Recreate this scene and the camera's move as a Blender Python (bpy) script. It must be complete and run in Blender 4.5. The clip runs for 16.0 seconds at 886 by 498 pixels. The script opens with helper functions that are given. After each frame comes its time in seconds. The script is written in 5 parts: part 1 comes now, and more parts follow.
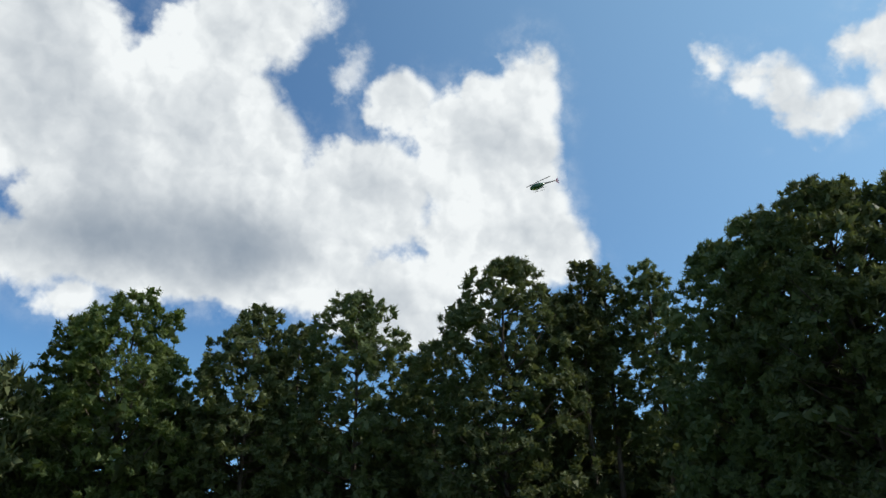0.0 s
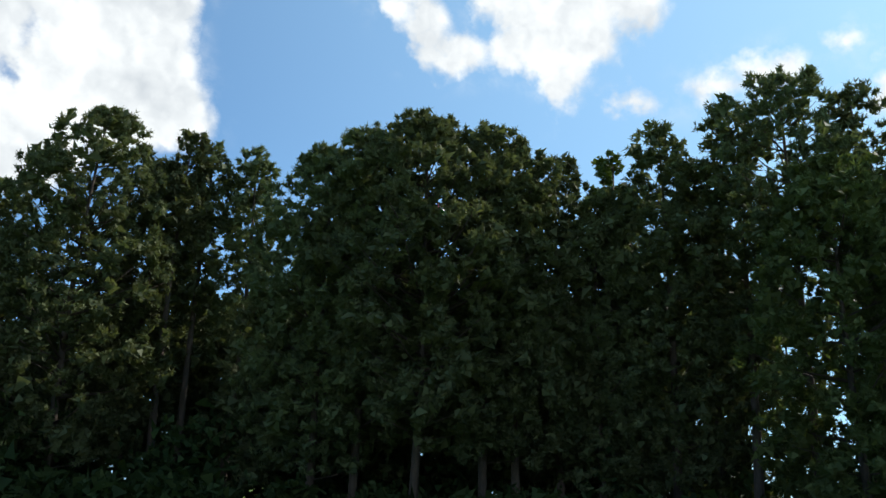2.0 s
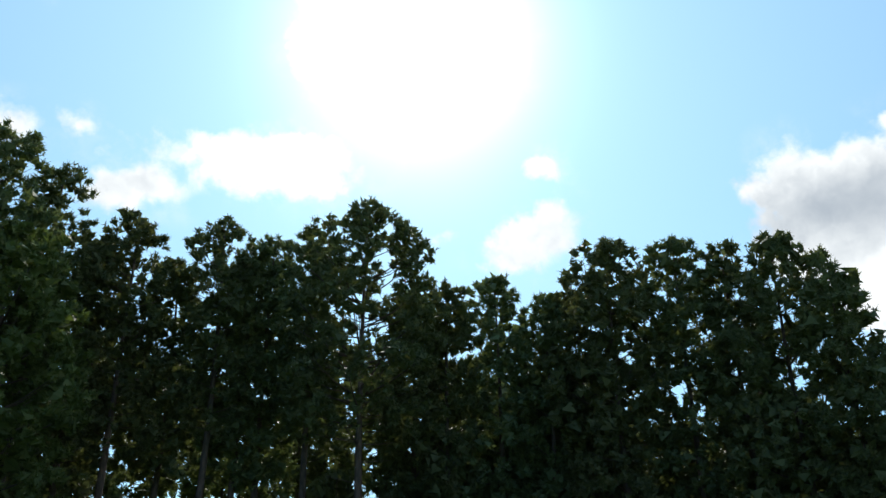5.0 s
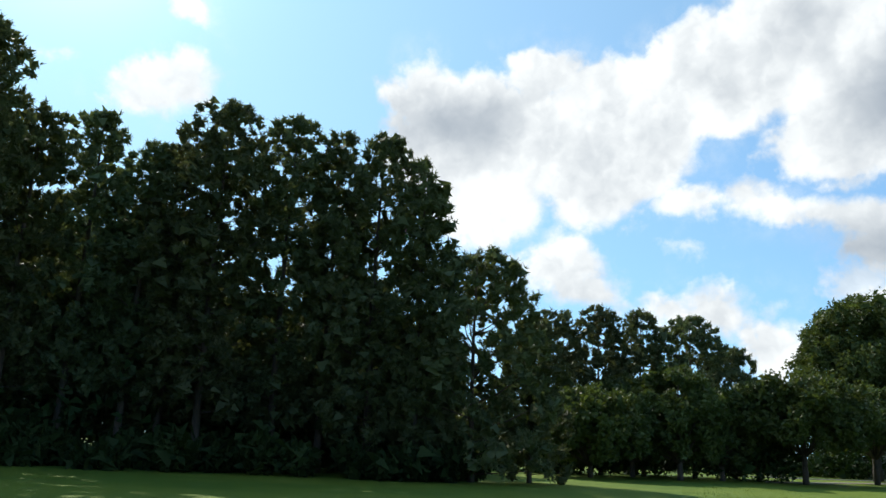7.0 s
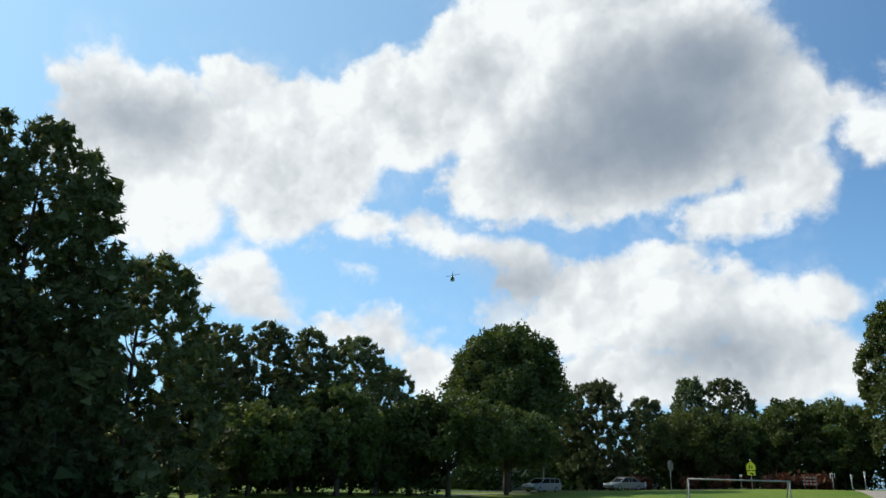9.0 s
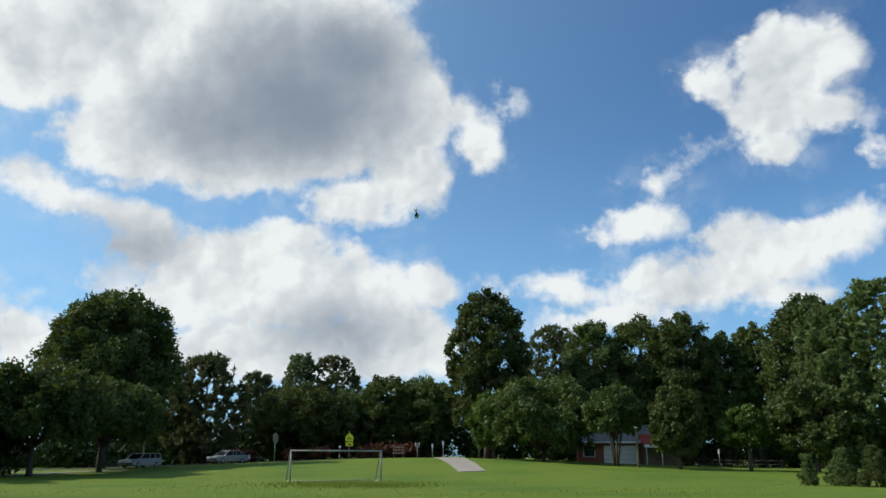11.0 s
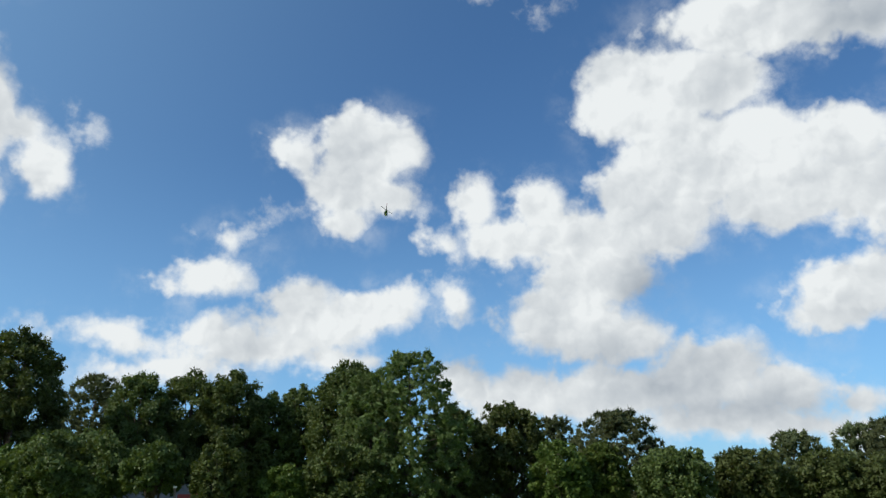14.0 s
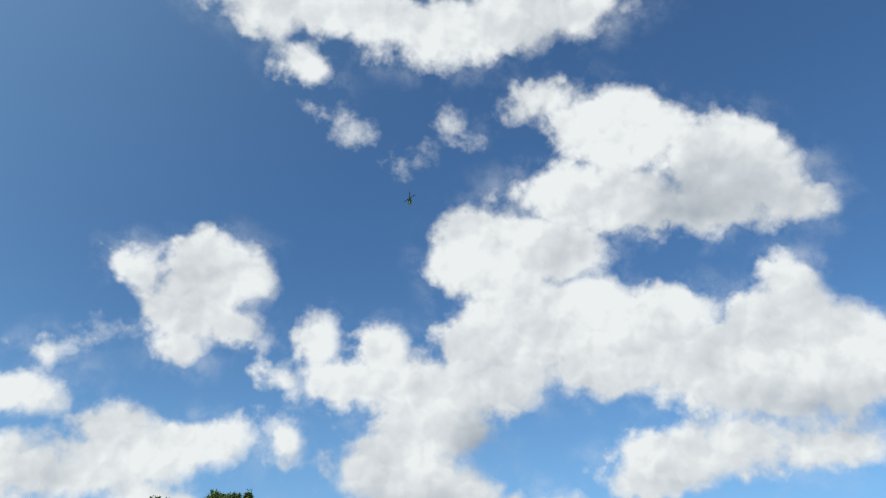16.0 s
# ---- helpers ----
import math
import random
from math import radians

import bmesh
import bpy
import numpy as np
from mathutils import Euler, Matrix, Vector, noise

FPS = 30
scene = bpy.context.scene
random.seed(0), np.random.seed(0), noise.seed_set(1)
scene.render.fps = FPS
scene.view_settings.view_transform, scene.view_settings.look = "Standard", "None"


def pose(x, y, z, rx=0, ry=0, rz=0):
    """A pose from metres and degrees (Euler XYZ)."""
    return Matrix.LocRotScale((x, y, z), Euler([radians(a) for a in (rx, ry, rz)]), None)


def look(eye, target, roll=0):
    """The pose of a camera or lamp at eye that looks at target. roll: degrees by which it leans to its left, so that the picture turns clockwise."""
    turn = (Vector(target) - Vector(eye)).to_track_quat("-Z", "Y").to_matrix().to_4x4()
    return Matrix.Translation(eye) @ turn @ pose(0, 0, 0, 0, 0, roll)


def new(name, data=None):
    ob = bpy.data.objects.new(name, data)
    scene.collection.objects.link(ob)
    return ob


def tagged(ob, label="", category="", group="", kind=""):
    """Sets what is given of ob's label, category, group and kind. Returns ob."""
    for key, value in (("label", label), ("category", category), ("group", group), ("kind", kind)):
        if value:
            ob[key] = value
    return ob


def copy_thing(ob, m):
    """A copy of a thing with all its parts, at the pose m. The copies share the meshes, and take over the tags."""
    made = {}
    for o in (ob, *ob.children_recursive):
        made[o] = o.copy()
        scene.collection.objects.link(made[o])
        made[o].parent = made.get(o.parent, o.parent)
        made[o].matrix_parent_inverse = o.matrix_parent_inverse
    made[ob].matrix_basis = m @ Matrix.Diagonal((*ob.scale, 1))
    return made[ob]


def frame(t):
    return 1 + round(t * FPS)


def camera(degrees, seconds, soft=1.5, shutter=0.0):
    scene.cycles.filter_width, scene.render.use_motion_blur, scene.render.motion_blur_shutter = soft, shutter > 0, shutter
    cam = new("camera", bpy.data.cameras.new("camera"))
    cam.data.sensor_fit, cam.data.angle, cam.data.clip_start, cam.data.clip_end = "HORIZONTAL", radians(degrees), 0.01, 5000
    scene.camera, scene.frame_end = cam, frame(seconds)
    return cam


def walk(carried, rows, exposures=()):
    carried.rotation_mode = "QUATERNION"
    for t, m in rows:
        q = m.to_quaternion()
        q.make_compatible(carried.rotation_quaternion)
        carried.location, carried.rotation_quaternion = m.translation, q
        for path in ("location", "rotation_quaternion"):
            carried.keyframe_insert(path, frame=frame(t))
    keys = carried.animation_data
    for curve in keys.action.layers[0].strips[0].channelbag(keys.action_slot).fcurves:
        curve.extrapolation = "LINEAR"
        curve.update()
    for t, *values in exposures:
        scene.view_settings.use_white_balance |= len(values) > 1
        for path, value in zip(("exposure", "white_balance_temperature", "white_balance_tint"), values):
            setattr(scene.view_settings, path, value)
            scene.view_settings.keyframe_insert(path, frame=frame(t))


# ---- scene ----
cam = camera(58.54, 16.0)
walk(cam, [
    (0.0, pose(0.00, 0.00, 1.6, 115.15, 0.26, 0.00)),
    (0.5, pose(0.00, 0.00, 1.6, 112.89, -0.27, -7.36)),
    (1.0, pose(0.00, 0.00, 1.6, 111.26, -1.06, -12.21)),
    (1.5, pose(0.00, 0.00, 1.6, 108.78, -2.87, -19.68)),
    (2.0, pose(0.00, 0.00, 1.6, 107.19, -1.71, -30.65)),
    (2.5, pose(0.00, 0.00, 1.6, 106.43, -0.65, -36.94)),
    (3.0, pose(0.00, 0.00, 1.6, 109.75, -1.92, -42.98)),
    (3.5, pose(0.00, 0.00, 1.6, 110.78, -2.71, -48.86)),
    (4.0, pose(0.00, 0.00, 1.6, 114.00, -3.15, -56.56)),
    (4.5, pose(0.00, 0.00, 1.6, 115.41, -1.44, -69.39)),
    (5.0, pose(0.00, 0.00, 1.6, 113.20, 0.55, -87.97)),
    (5.2, pose(0.00, 0.00, 1.6, 111.63, 1.34, -94.29)),
    (7.3, pose(-0.12, -0.41, 1.6, 105.05, -2.60, -120.99)),
    (7.5, pose(-0.12, -0.41, 1.6, 105.96, -2.07, -124.21)),
    (8.0, pose(-0.12, -0.41, 1.6, 106.12, -1.46, -129.83)),
    (8.2, pose(-0.12, -0.41, 1.6, 106.44, -1.48, -132.24)),
    (10.3, pose(-0.12, -0.41, 1.6, 104.65, -0.44, -157.36)),
    (10.5, pose(-0.12, -0.41, 1.6, 104.81, -0.13, -161.00)),
    (11.0, pose(-0.12, -0.41, 1.6, 104.70, 0.00, -167.87)),
    (11.5, pose(-0.12, -0.41, 1.6, 106.32, 0.51, -172.75)),
    (12.0, pose(-0.12, -0.41, 1.6, 109.05, -0.74, -179.05)),
    (12.5, pose(-0.12, -0.41, 1.6, 109.44, -0.92, -186.25)),
    (13.0, pose(-0.12, -0.41, 1.6, 108.85, 0.78, -191.55)),
    (13.5, pose(-0.12, -0.41, 1.6, 109.03, -0.06, -194.58)),
    (14.0, pose(-0.12, -0.41, 1.6, 108.39, 1.22, -199.20)),
    (14.5, pose(-0.12, -0.41, 1.6, 110.14, 1.96, -203.85)),
    (15.0, pose(-0.12, -0.41, 1.6, 110.69, 0.97, -205.27)),
    (15.5, pose(-0.12, -0.41, 1.6, 113.30, -0.22, -208.57)),
    (16.0, pose(-0.12, -0.41, 1.6, 118.57, -0.22, -211.80)),
], exposures=[(0.0, 0.1), (1.5, 0.2), (2.5, 0.4), (3.5, 0.4), (5.0, 0.35), (8.0, 0.25), (10.5, 0.03), (16.0, 0.0)])

# ---- world, sun ----
SUN_AZ, SUN_EL = 86.0, 38.0


def way(az, el=0.0):
    """Unit vector for an azimuth (degrees clockwise from +y) and an elevation."""
    a, e = radians(az), radians(el)
    return Vector((math.sin(a) * math.cos(e), math.cos(a) * math.cos(e), math.sin(e)))


class Nodes:
    """Short hand for building node trees."""

    def __init__(self, tree):
        self.tree = tree

    def add(self, kind, ins=(), **props):
        n = self.tree.nodes.new(kind)
        for k, v in props.items():
            setattr(n, k, v)
        for key, v in (ins.items() if isinstance(ins, dict) else enumerate(ins)):
            if v is None:
                continue
            if hasattr(v, "is_output"):
                self.tree.links.new(v, n.inputs[key])
            else:
                n.inputs[key].default_value = v
        return n

    def math(self, op, a, b=None, c=None, clamp=False):
        return self.add("ShaderNodeMath", (a, b, c), operation=op, use_clamp=clamp).outputs[0]

    def vec(self, op, a, b=None, out=0):
        return self.add("ShaderNodeVectorMath", (a, b), operation=op).outputs[out]

    def scaled(self, a, s):  # vector times number
        return self.add("ShaderNodeVectorMath", {0: a, "Scale": s}, operation="SCALE").outputs[0]

    def noise(self, v, scale, detail=4.0, rough=0.55, out=0, **kw):
        return self.add("ShaderNodeTexNoise", {"Vector": v, "Scale": scale, "Detail": detail, "Roughness": rough}, **kw).outputs[out]

    def ramp(self, v, lo, hi, a=0.0, b=1.0, smooth=True):
        return self.add("ShaderNodeMapRange", (v, lo, hi, a, b), interpolation_type="SMOOTHSTEP" if smooth else "LINEAR").outputs[0]

    def mix(self, fac, a, b, mode="MIX"):
        n = self.tree.nodes.new("ShaderNodeMix")
        n.data_type, n.blend_type = "RGBA", mode
        for key, v in ((0, fac), (6, a), (7, b)):
            if hasattr(v, "is_output"):
                self.tree.links.new(v, n.inputs[key])
            else:
                n.inputs[key].default_value = v if key == 0 else (*v, 1)[:4]
        return n.outputs[2]


# Cloud banks: each puff is azimuth, elevation, half width, half height (degrees) and tilt.
LEFT_BANK = [(-32.4, 33.2, 6.4, 7.1, 17), (-22.1, 29.1, 9.6, 9.2, 8), (-17.6, 39.5, 5.8, 2.8, 20), (-26.5, 22.9, 9.9, 2.2, 9), (-13.4, 25.0, 7.2, 5.2, 4), (-6.1, 28.8, 4.9, 4.1, 1), (-3.7, 35.3, 2.4, 2.4, 1), (3.8, 32.1, 5.2, 5.3, -4), (7.7, 35.9, 2.4, 3.4, -6), (4.5, 25.9, 6.0, 4.5, -4), (-2.7, 21.1, 6.1, 3.6, -0), (9.1, 24.9, 2.5, 2.4, -5), (-41.0, 26.2, 6.6, 8.5, 19), (-29.0, 10.9, 1.4, 1.5, 6), (-26.6, 19.9, 2.0, 1.3, 9)]
HEART = [(23.4, 36.0, 1.0, 0.6, -39), (25.9, 34.3, 1.4, 0.8, -45), (28.4, 32.3, 1.4, 0.8, -46), (31.4, 30.9, 2.0, 0.8, -14), (35.2, 31.7, 2.1, 1.3, 19), (38.2, 31.4, 2.4, 1.9, -8), (39.3, 28.9, 1.0, 1.4, -7), (41.6, 31.9, 1.6, 2.0, -10), (45.0, 33.4, 1.8, 1.3, -13), (36.2, 35.1, 2.6, 1.1, 7), (38.5, 33.3, 2.7, 1.7, -9), (45.1, 27.7, 1.1, 0.5, -10), (51.4, 27.8, 1.9, 0.7, 1), (54.1, 28.5, 1.8, 0.6, -1), (60.2, 29.5, 0.5, 0.4, -3), (53.7, 38.2, 1.0, 0.4, -1), (36.6, 31.9, 3.4, 1.7, 9), (40.1, 34.3, 5.0, 2.1, 7), (45.3, 34.7, 1.9, 2.3, 4), (39.3, 29.9, 1.8, 1.9, 7), (30.9, 31.0, 1.8, 1.3, 12), (27.7, 33.5, 1.3, 1.8, 14)]
SUNWARD = [(85.2, 37.3, 7.5, 5.1, -2), (64.2, 25.9, 3.4, 1.4, 10), (73.9, 28.7, 5.5, 1.8, 5), (78.0, 27.5, 2.4, 1.2, 4), (95.8, 23.6, 2.6, 1.8, 26), (96.8, 28.5, 0.6, 0.5, -5), (55.7, 28.4, 1.3, 0.7, 16)]
RISING = [(114.2, 25.2, 2.5, 2.3, 5), (117.8, 24.7, 2.4, 2.4, 3), (124.2, 26.7, 3.0, 2.0, 0), (131.5, 26.4, 3.1, 1.8, -3), (117.1, 22.2, 4.5, 2.8, 3), (125.0, 22.2, 6.0, 3.8, -0), (131.5, 22.9, 3.9, 3.6, -3), (120.0, 17.1, 3.7, 2.9, 2), (127.3, 17.1, 1.4, 1.2, 41), (125.2, 13.2, 2.5, 1.5, 1), (126.9, 11.2, 1.8, 0.9, 1), (134.6, 10.0, 2.3, 0.8, 0), (140.0, 7.6, 1.5, 1.5, 0), (95.3, 23.6, 3.2, 1.6, 23), (118.7, 21.3, 6.3, 4.7, 5), (120.3, 17.4, 3.6, 2.8, 4), (128.2, 20.6, 6.1, 3.3, 2), (127.0, 17.7, 2.5, 1.8, 2), (114.5, 25.2, 2.6, 2.3, 8), (125.5, 13.2, 3.1, 1.5, 2), (126.9, 11.2, 2.8, 1.0, 2)]
GREAT = [(143.4, 29.1, 4.9, 4.3, -6), (155.3, 30.0, 8.4, 5.5, -13), (149.5, 23.2, 7.8, 4.7, -7), (153.4, 24.4, 10.9, 6.0, -0), (160.1, 28.7, 5.1, 4.3, -2), (164.5, 24.3, 3.6, 4.4, -3), (168.6, 24.5, 1.5, 1.0, -15), (170.6, 22.0, 1.5, 1.7, 26), (165.2, 19.9, 3.2, 2.4, -3), (160.5, 17.6, 3.2, 1.6, -1), (153.1, 34.3, 9.6, 4.5, -1), (128.9, 24.8, 4.4, 3.2, 12), (136.3, 25.9, 5.6, 4.1, 9), (130.5, 20.4, 3.1, 1.8, 10), (145.0, 21.1, 4.8, 2.8, 4)]
LENS = [(136.1, 17.4, 3.1, 0.8, 1), (141.2, 16.7, 3.5, 1.1, -14), (145.7, 15.9, 3.0, 1.1, -15), (146.6, 14.0, 2.2, 1.6, 3)]
LOW = [(152.0, 14.0, 3.9, 1.6, 11), (156.2, 15.3, 2.5, 1.2, 0), (156.3, 11.4, 6.1, 2.8, 0), (161.3, 13.5, 1.8, 1.1, -21), (163.3, 11.4, 3.2, 2.4, -1), (167.3, 12.1, 1.7, 1.6, -22), (153.9, 7.3, 6.1, 2.0, 0), (162.0, 7.4, 5.6, 2.4, -1), (166.5, 7.7, 2.4, 2.4, -1), (139.6, 7.5, 1.7, 1.4, 24), (133.2, 10.5, 2.8, 0.8, 5), (136.3, 9.9, 1.5, 1.0, 4), (128.1, 11.6, 1.0, 0.7, 7), (147.2, 10.8, 2.4, 0.8, 2), (149.8, 11.8, 2.9, 3.2, -3), (153.8, 12.4, 3.1, 3.1, -4)]
STAR = [(193.5, 25.1, 3.0, 2.2, 7), (192.9, 26.9, 1.4, 1.2, -3), (196.8, 25.8, 1.0, 1.2, -4), (188.1, 25.2, 1.3, 1.1, -20), (191.2, 22.5, 1.7, 1.5, -1), (195.8, 22.2, 2.2, 1.0, -18), (192.3, 20.5, 1.5, 1.3, -2), (183.8, 18.9, 1.3, 0.7, 16), (182.0, 15.9, 2.9, 1.2, 20), (184.1, 16.6, 1.4, 1.0, 1), (193.5, 24.9, 3.8, 2.3, 8), (193.0, 22.7, 2.6, 1.5, 8)]
MIDLOW = [(189.0, 14.8, 2.0, 1.5, -0), (195.0, 14.1, 3.4, 1.5, 6), (190.9, 13.0, 4.4, 1.6, -1), (182.1, 12.3, 2.8, 1.0, 16), (185.9, 11.3, 4.9, 1.3, 0), (176.9, 11.4, 4.4, 0.7, -6), (192.1, 10.6, 2.4, 0.8, -0), (179.4, 9.6, 4.4, 0.9, 2), (161.3, 7.0, 5.2, 1.1, 4), (165.5, 6.6, 2.5, 0.9, 3)]
TOWER = [(201.9, 21.7, 1.5, 1.8, -1), (206.7, 20.9, 1.9, 2.1, -3), (199.7, 18.6, 1.5, 0.7, -36), (204.8, 18.9, 3.3, 1.8, -3), (209.5, 18.7, 4.4, 2.4, -4), (210.6, 15.8, 4.4, 2.2, -4), (208.3, 12.7, 4.8, 2.1, -3), (211.5, 11.7, 3.6, 2.0, -4), (214.5, 21.6, 2.8, 2.4, -6), (217.8, 23.7, 3.8, 3.2, -8), (216.6, 28.4, 4.2, 2.4, 11), (213.5, 19.6, 2.8, 2.0, -6), (222.7, 23.0, 4.0, 3.5, -10), (221.4, 19.6, 3.3, 1.6, -9), (200.4, 14.6, 0.8, 1.2, 9), (224.7, 20.0, 5.8, 2.5, -4), (219.0, 23.2, 4.4, 3.6, -3), (215.9, 20.0, 4.4, 3.2, -1), (215.6, 26.9, 3.7, 2.2, -2), (220.7, 27.9, 3.6, 2.0, -4), (228.8, 22.8, 3.4, 2.1, -7)]
RIGHT = [(226.8, 36.2, 4.2, 2.8, -10), (223.9, 31.8, 5.8, 2.4, -3), (235.4, 32.7, 4.9, 3.0, -30), (232.2, 29.9, 5.0, 1.6, -6), (220.7, 38.8, 2.4, 1.1, 9), (239.2, 29.4, 2.3, 1.5, -15), (215.2, 29.0, 3.7, 2.5, -2), (231.1, 19.5, 5.0, 2.6, 3), (237.0, 20.2, 4.9, 3.3, -10), (240.1, 18.3, 3.7, 3.2, -10), (237.8, 23.9, 2.0, 1.7, -11), (227.4, 13.0, 4.1, 2.2, 11), (233.1, 13.7, 4.0, 1.4, -6), (237.9, 13.2, 3.0, 1.2, 14), (231.5, 19.4, 4.0, 2.2, -7), (233.7, 16.9, 4.8, 1.7, -7), (236.3, 20.3, 3.8, 3.8, -9)]
TOP = [(203.6, 44.6, 7.5, 1.5, 2), (214.1, 44.2, 6.6, 2.1, -5), (221.3, 44.9, 4.6, 1.7, -9), (195.2, 43.7, 2.3, 1.0, 1), (198.8, 40.9, 1.6, 1.0, -22), (211.4, 42.7, 3.6, 1.0, -1)]
HORIZON = [(204.8, 7.8, 4.8, 1.4, -2), (210.8, 7.6, 5.5, 1.9, -3), (218.0, 8.7, 4.1, 2.4, -4), (222.6, 6.8, 2.5, 1.8, -5), (218.4, 5.5, 5.4, 1.1, -4), (200.3, 8.8, 1.6, 1.1, -2), (227.2, 6.5, 1.2, 0.8, -5), (231.6, 5.2, 1.9, 1.0, -5), (223.8, 4.7, 4.1, 0.8, -4), (140.0, 6.9, 1.6, 1.6, 4), (158.8, 6.5, 3.2, 1.2, 1), (133.1, 10.1, 2.4, 1.1, 1), (136.8, 9.5, 2.0, 1.0, 0), (139.6, 7.4, 1.7, 1.6, 0)]
WISPS = [(-8.0, 37.6, 1.2, 1.8, 4), (203.2, 36.8, 1.6, 0.8, -11), (209.0, 34.8, 1.2, 0.5, 24), (213.1, 36.5, 1.0, 0.7, -8), (187.0, 20.5, 2.0, 0.5, 22), (173.2, 24.5, 1.1, 0.8, 6), (200.0, 15.2, 1.3, 1.8, -24), (203.3, 37.0, 1.8, 0.7, -20), (212.4, 37.4, 1.6, 0.9, -41), (209.2, 34.7, 1.5, 0.6, 31), (173.1, 24.7, 0.9, 1.0, -7), (183.4, 19.2, 1.5, 0.5, 8), (186.7, 20.5, 1.6, 0.8, 23), (67.8, 28.8, 3.4, 1.0, 9), (60.3, 29.5, 0.8, 0.5, 14), (88.0, 24.1, 1.0, 0.3, 1), (130.2, 15.7, 0.8, 0.5, -0), (134.7, 14.3, 0.8, 0.3, -1), (139.2, 9.7, 0.9, 0.5, -1), (145.2, 11.6, 2.1, 2.3, -2)]
HEAVY = [(157.4, 24.8, 7.2, 4.2, -1), (151.7, 22.7, 4.4, 2.4, 2), (160.6, 27.9, 4.3, 3.5, -2), (157.5, 24.5, 5.5, 4.1, -11), (208.1, 9.9, 5.2, 0.6, -3), (219.6, 6.1, 2.9, 0.5, -4), (214.8, 8.3, 2.3, 0.8, -4), (215.5, 14.6, 1.6, 1.2, -5), (-25.6, 23.9, 8.0, 1.7, 9), (-15.9, 24.4, 3.9, 2.4, 6), (233.6, 29.5, 2.6, 0.8, -18), (160.4, 9.0, 3.6, 1.8, -0), (146.2, 13.9, 2.0, 1.1, 3), (116.2, 23.2, 2.8, 1.1, 4), (236.0, 30.0, 2.1, 0.8, -13), (237.8, 15.7, 1.9, 0.6, -8)]
CLOUDS = (LEFT_BANK, HEART, SUNWARD, RISING, GREAT, LENS, LOW, STAR, MIDLOW, TOWER, RIGHT, TOP, HORIZON)


def build_world():
    world = bpy.data.worlds.new("sky")
    world.use_nodes = True
    scene.world = world
    tree = world.node_tree
    tree.nodes.clear()
    n = Nodes(tree)
    sky = n.add("ShaderNodeTexSky", sky_type="NISHITA", sun_disc=False, sun_elevation=radians(SUN_EL), sun_rotation=radians(SUN_AZ),
                altitude=0.0, air_density=1.0, dust_density=0.7, ozone_density=1.6).outputs[0]
    d = n.add("ShaderNodeTexCoord").outputs["Generated"]
    s = n.add("ShaderNodeSeparateXYZ", (d,)).outputs
    az = n.math("MULTIPLY", n.math("ARCTAN2", s[0], s[1]), 180 / math.pi)
    az = n.math("WRAP", az, 300.0, -60.0)
    el = n.math("MULTIPLY", n.math("ARCSINE", s[2]), 180 / math.pi)
    flat = n.add("ShaderNodeCombineXYZ", (az, el, 0.0)).outputs[0]
    # billowing edges: the map is warped at three sizes
    w1 = n.vec("SUBTRACT", n.noise(d, 9.0, 2.0, 0.5, 1), (0.5, 0.5, 0.5))
    w2 = n.vec("SUBTRACT", n.noise(d, 30.0, 3.0, 0.6, 1), (0.5, 0.5, 0.5))
    p = n.vec("ADD", flat, n.scaled(w1, 1.8))
    p = n.vec("ADD", p, n.scaled(w2, 1.5))

    def bank(puffs, soft=1.0, after=None):
        best = None
        for a, e, ra, rb, tilt in puffs:
            k = math.cos(radians(e))
            # the tiny term makes the puffs evaluate one after another, which keeps the shader small
            q = p if after is None else n.add("ShaderNodeVectorMath", (after, (1e-7, 1e-7, 1e-7), p), operation="MULTIPLY_ADD").outputs[0]
            q = n.vec("MULTIPLY", n.vec("SUBTRACT", q, (a, e, 0)), (k, 1, 0))
            q = n.add("ShaderNodeMapping", {0: q, "Rotation": (0, 0, radians(tilt)), "Scale": (ra, rb, 1)}, vector_type="TEXTURE").outputs[0]
            m = min(ra, rb)
            f = n.math("MULTIPLY_ADD", n.vec("LENGTH", q, out=1), -m, m)
            best = f if best is None else n.math("SMOOTH_MAX", best, f, soft)
            after = best
        return best

    thick = None
    for puffs in CLOUDS:
        f = bank(puffs, 1.0, thick)
        thick = f if thick is None else n.math("MAXIMUM", thick, f)
    wisps = bank(WISPS, 0.4, thick)
    heavy = bank(HEAVY, 2.0, wisps)
    # relief: rounded billows and fine noise, here and a little towards the sun
    toward = way(SUN_AZ, SUN_EL)

    def billow(v):
        return n.add("ShaderNodeTexVoronoi", {"Vector": v, "Scale": 17.0, "Detail": 1.7, "Roughness": 0.55, "Lacunarity": 2.3}, feature="F1", normalize=True).outputs[0]

    warped = n.vec("ADD", d, n.scaled(w2, 0.03))
    b1 = billow(warped)
    b2 = billow(n.vec("ADD", warped, tuple(toward * 0.012)))
    r1 = n.noise(d, 30.0, 8.0, 0.6)
    big1 = n.noise(d, 7.0, 3.0, 0.5)
    big2 = n.noise(n.vec("ADD", d, tuple(toward * 0.05)), 7.0, 3.0, 0.5)
    fray = n.math("MULTIPLY_ADD", n.math("SUBTRACT", r1, 0.5), 2.0, thick)
    fray = n.math("MULTIPLY_ADD", n.math("SUBTRACT", 0.42, b1), 2.4, fray)
    alpha = n.ramp(fray, -0.35, 0.8)
    veil = n.math("MULTIPLY", n.ramp(thick, -2.2, 0.3), n.ramp(n.noise(d, 14.0, 6.0, 0.65), 0.45, 0.75))
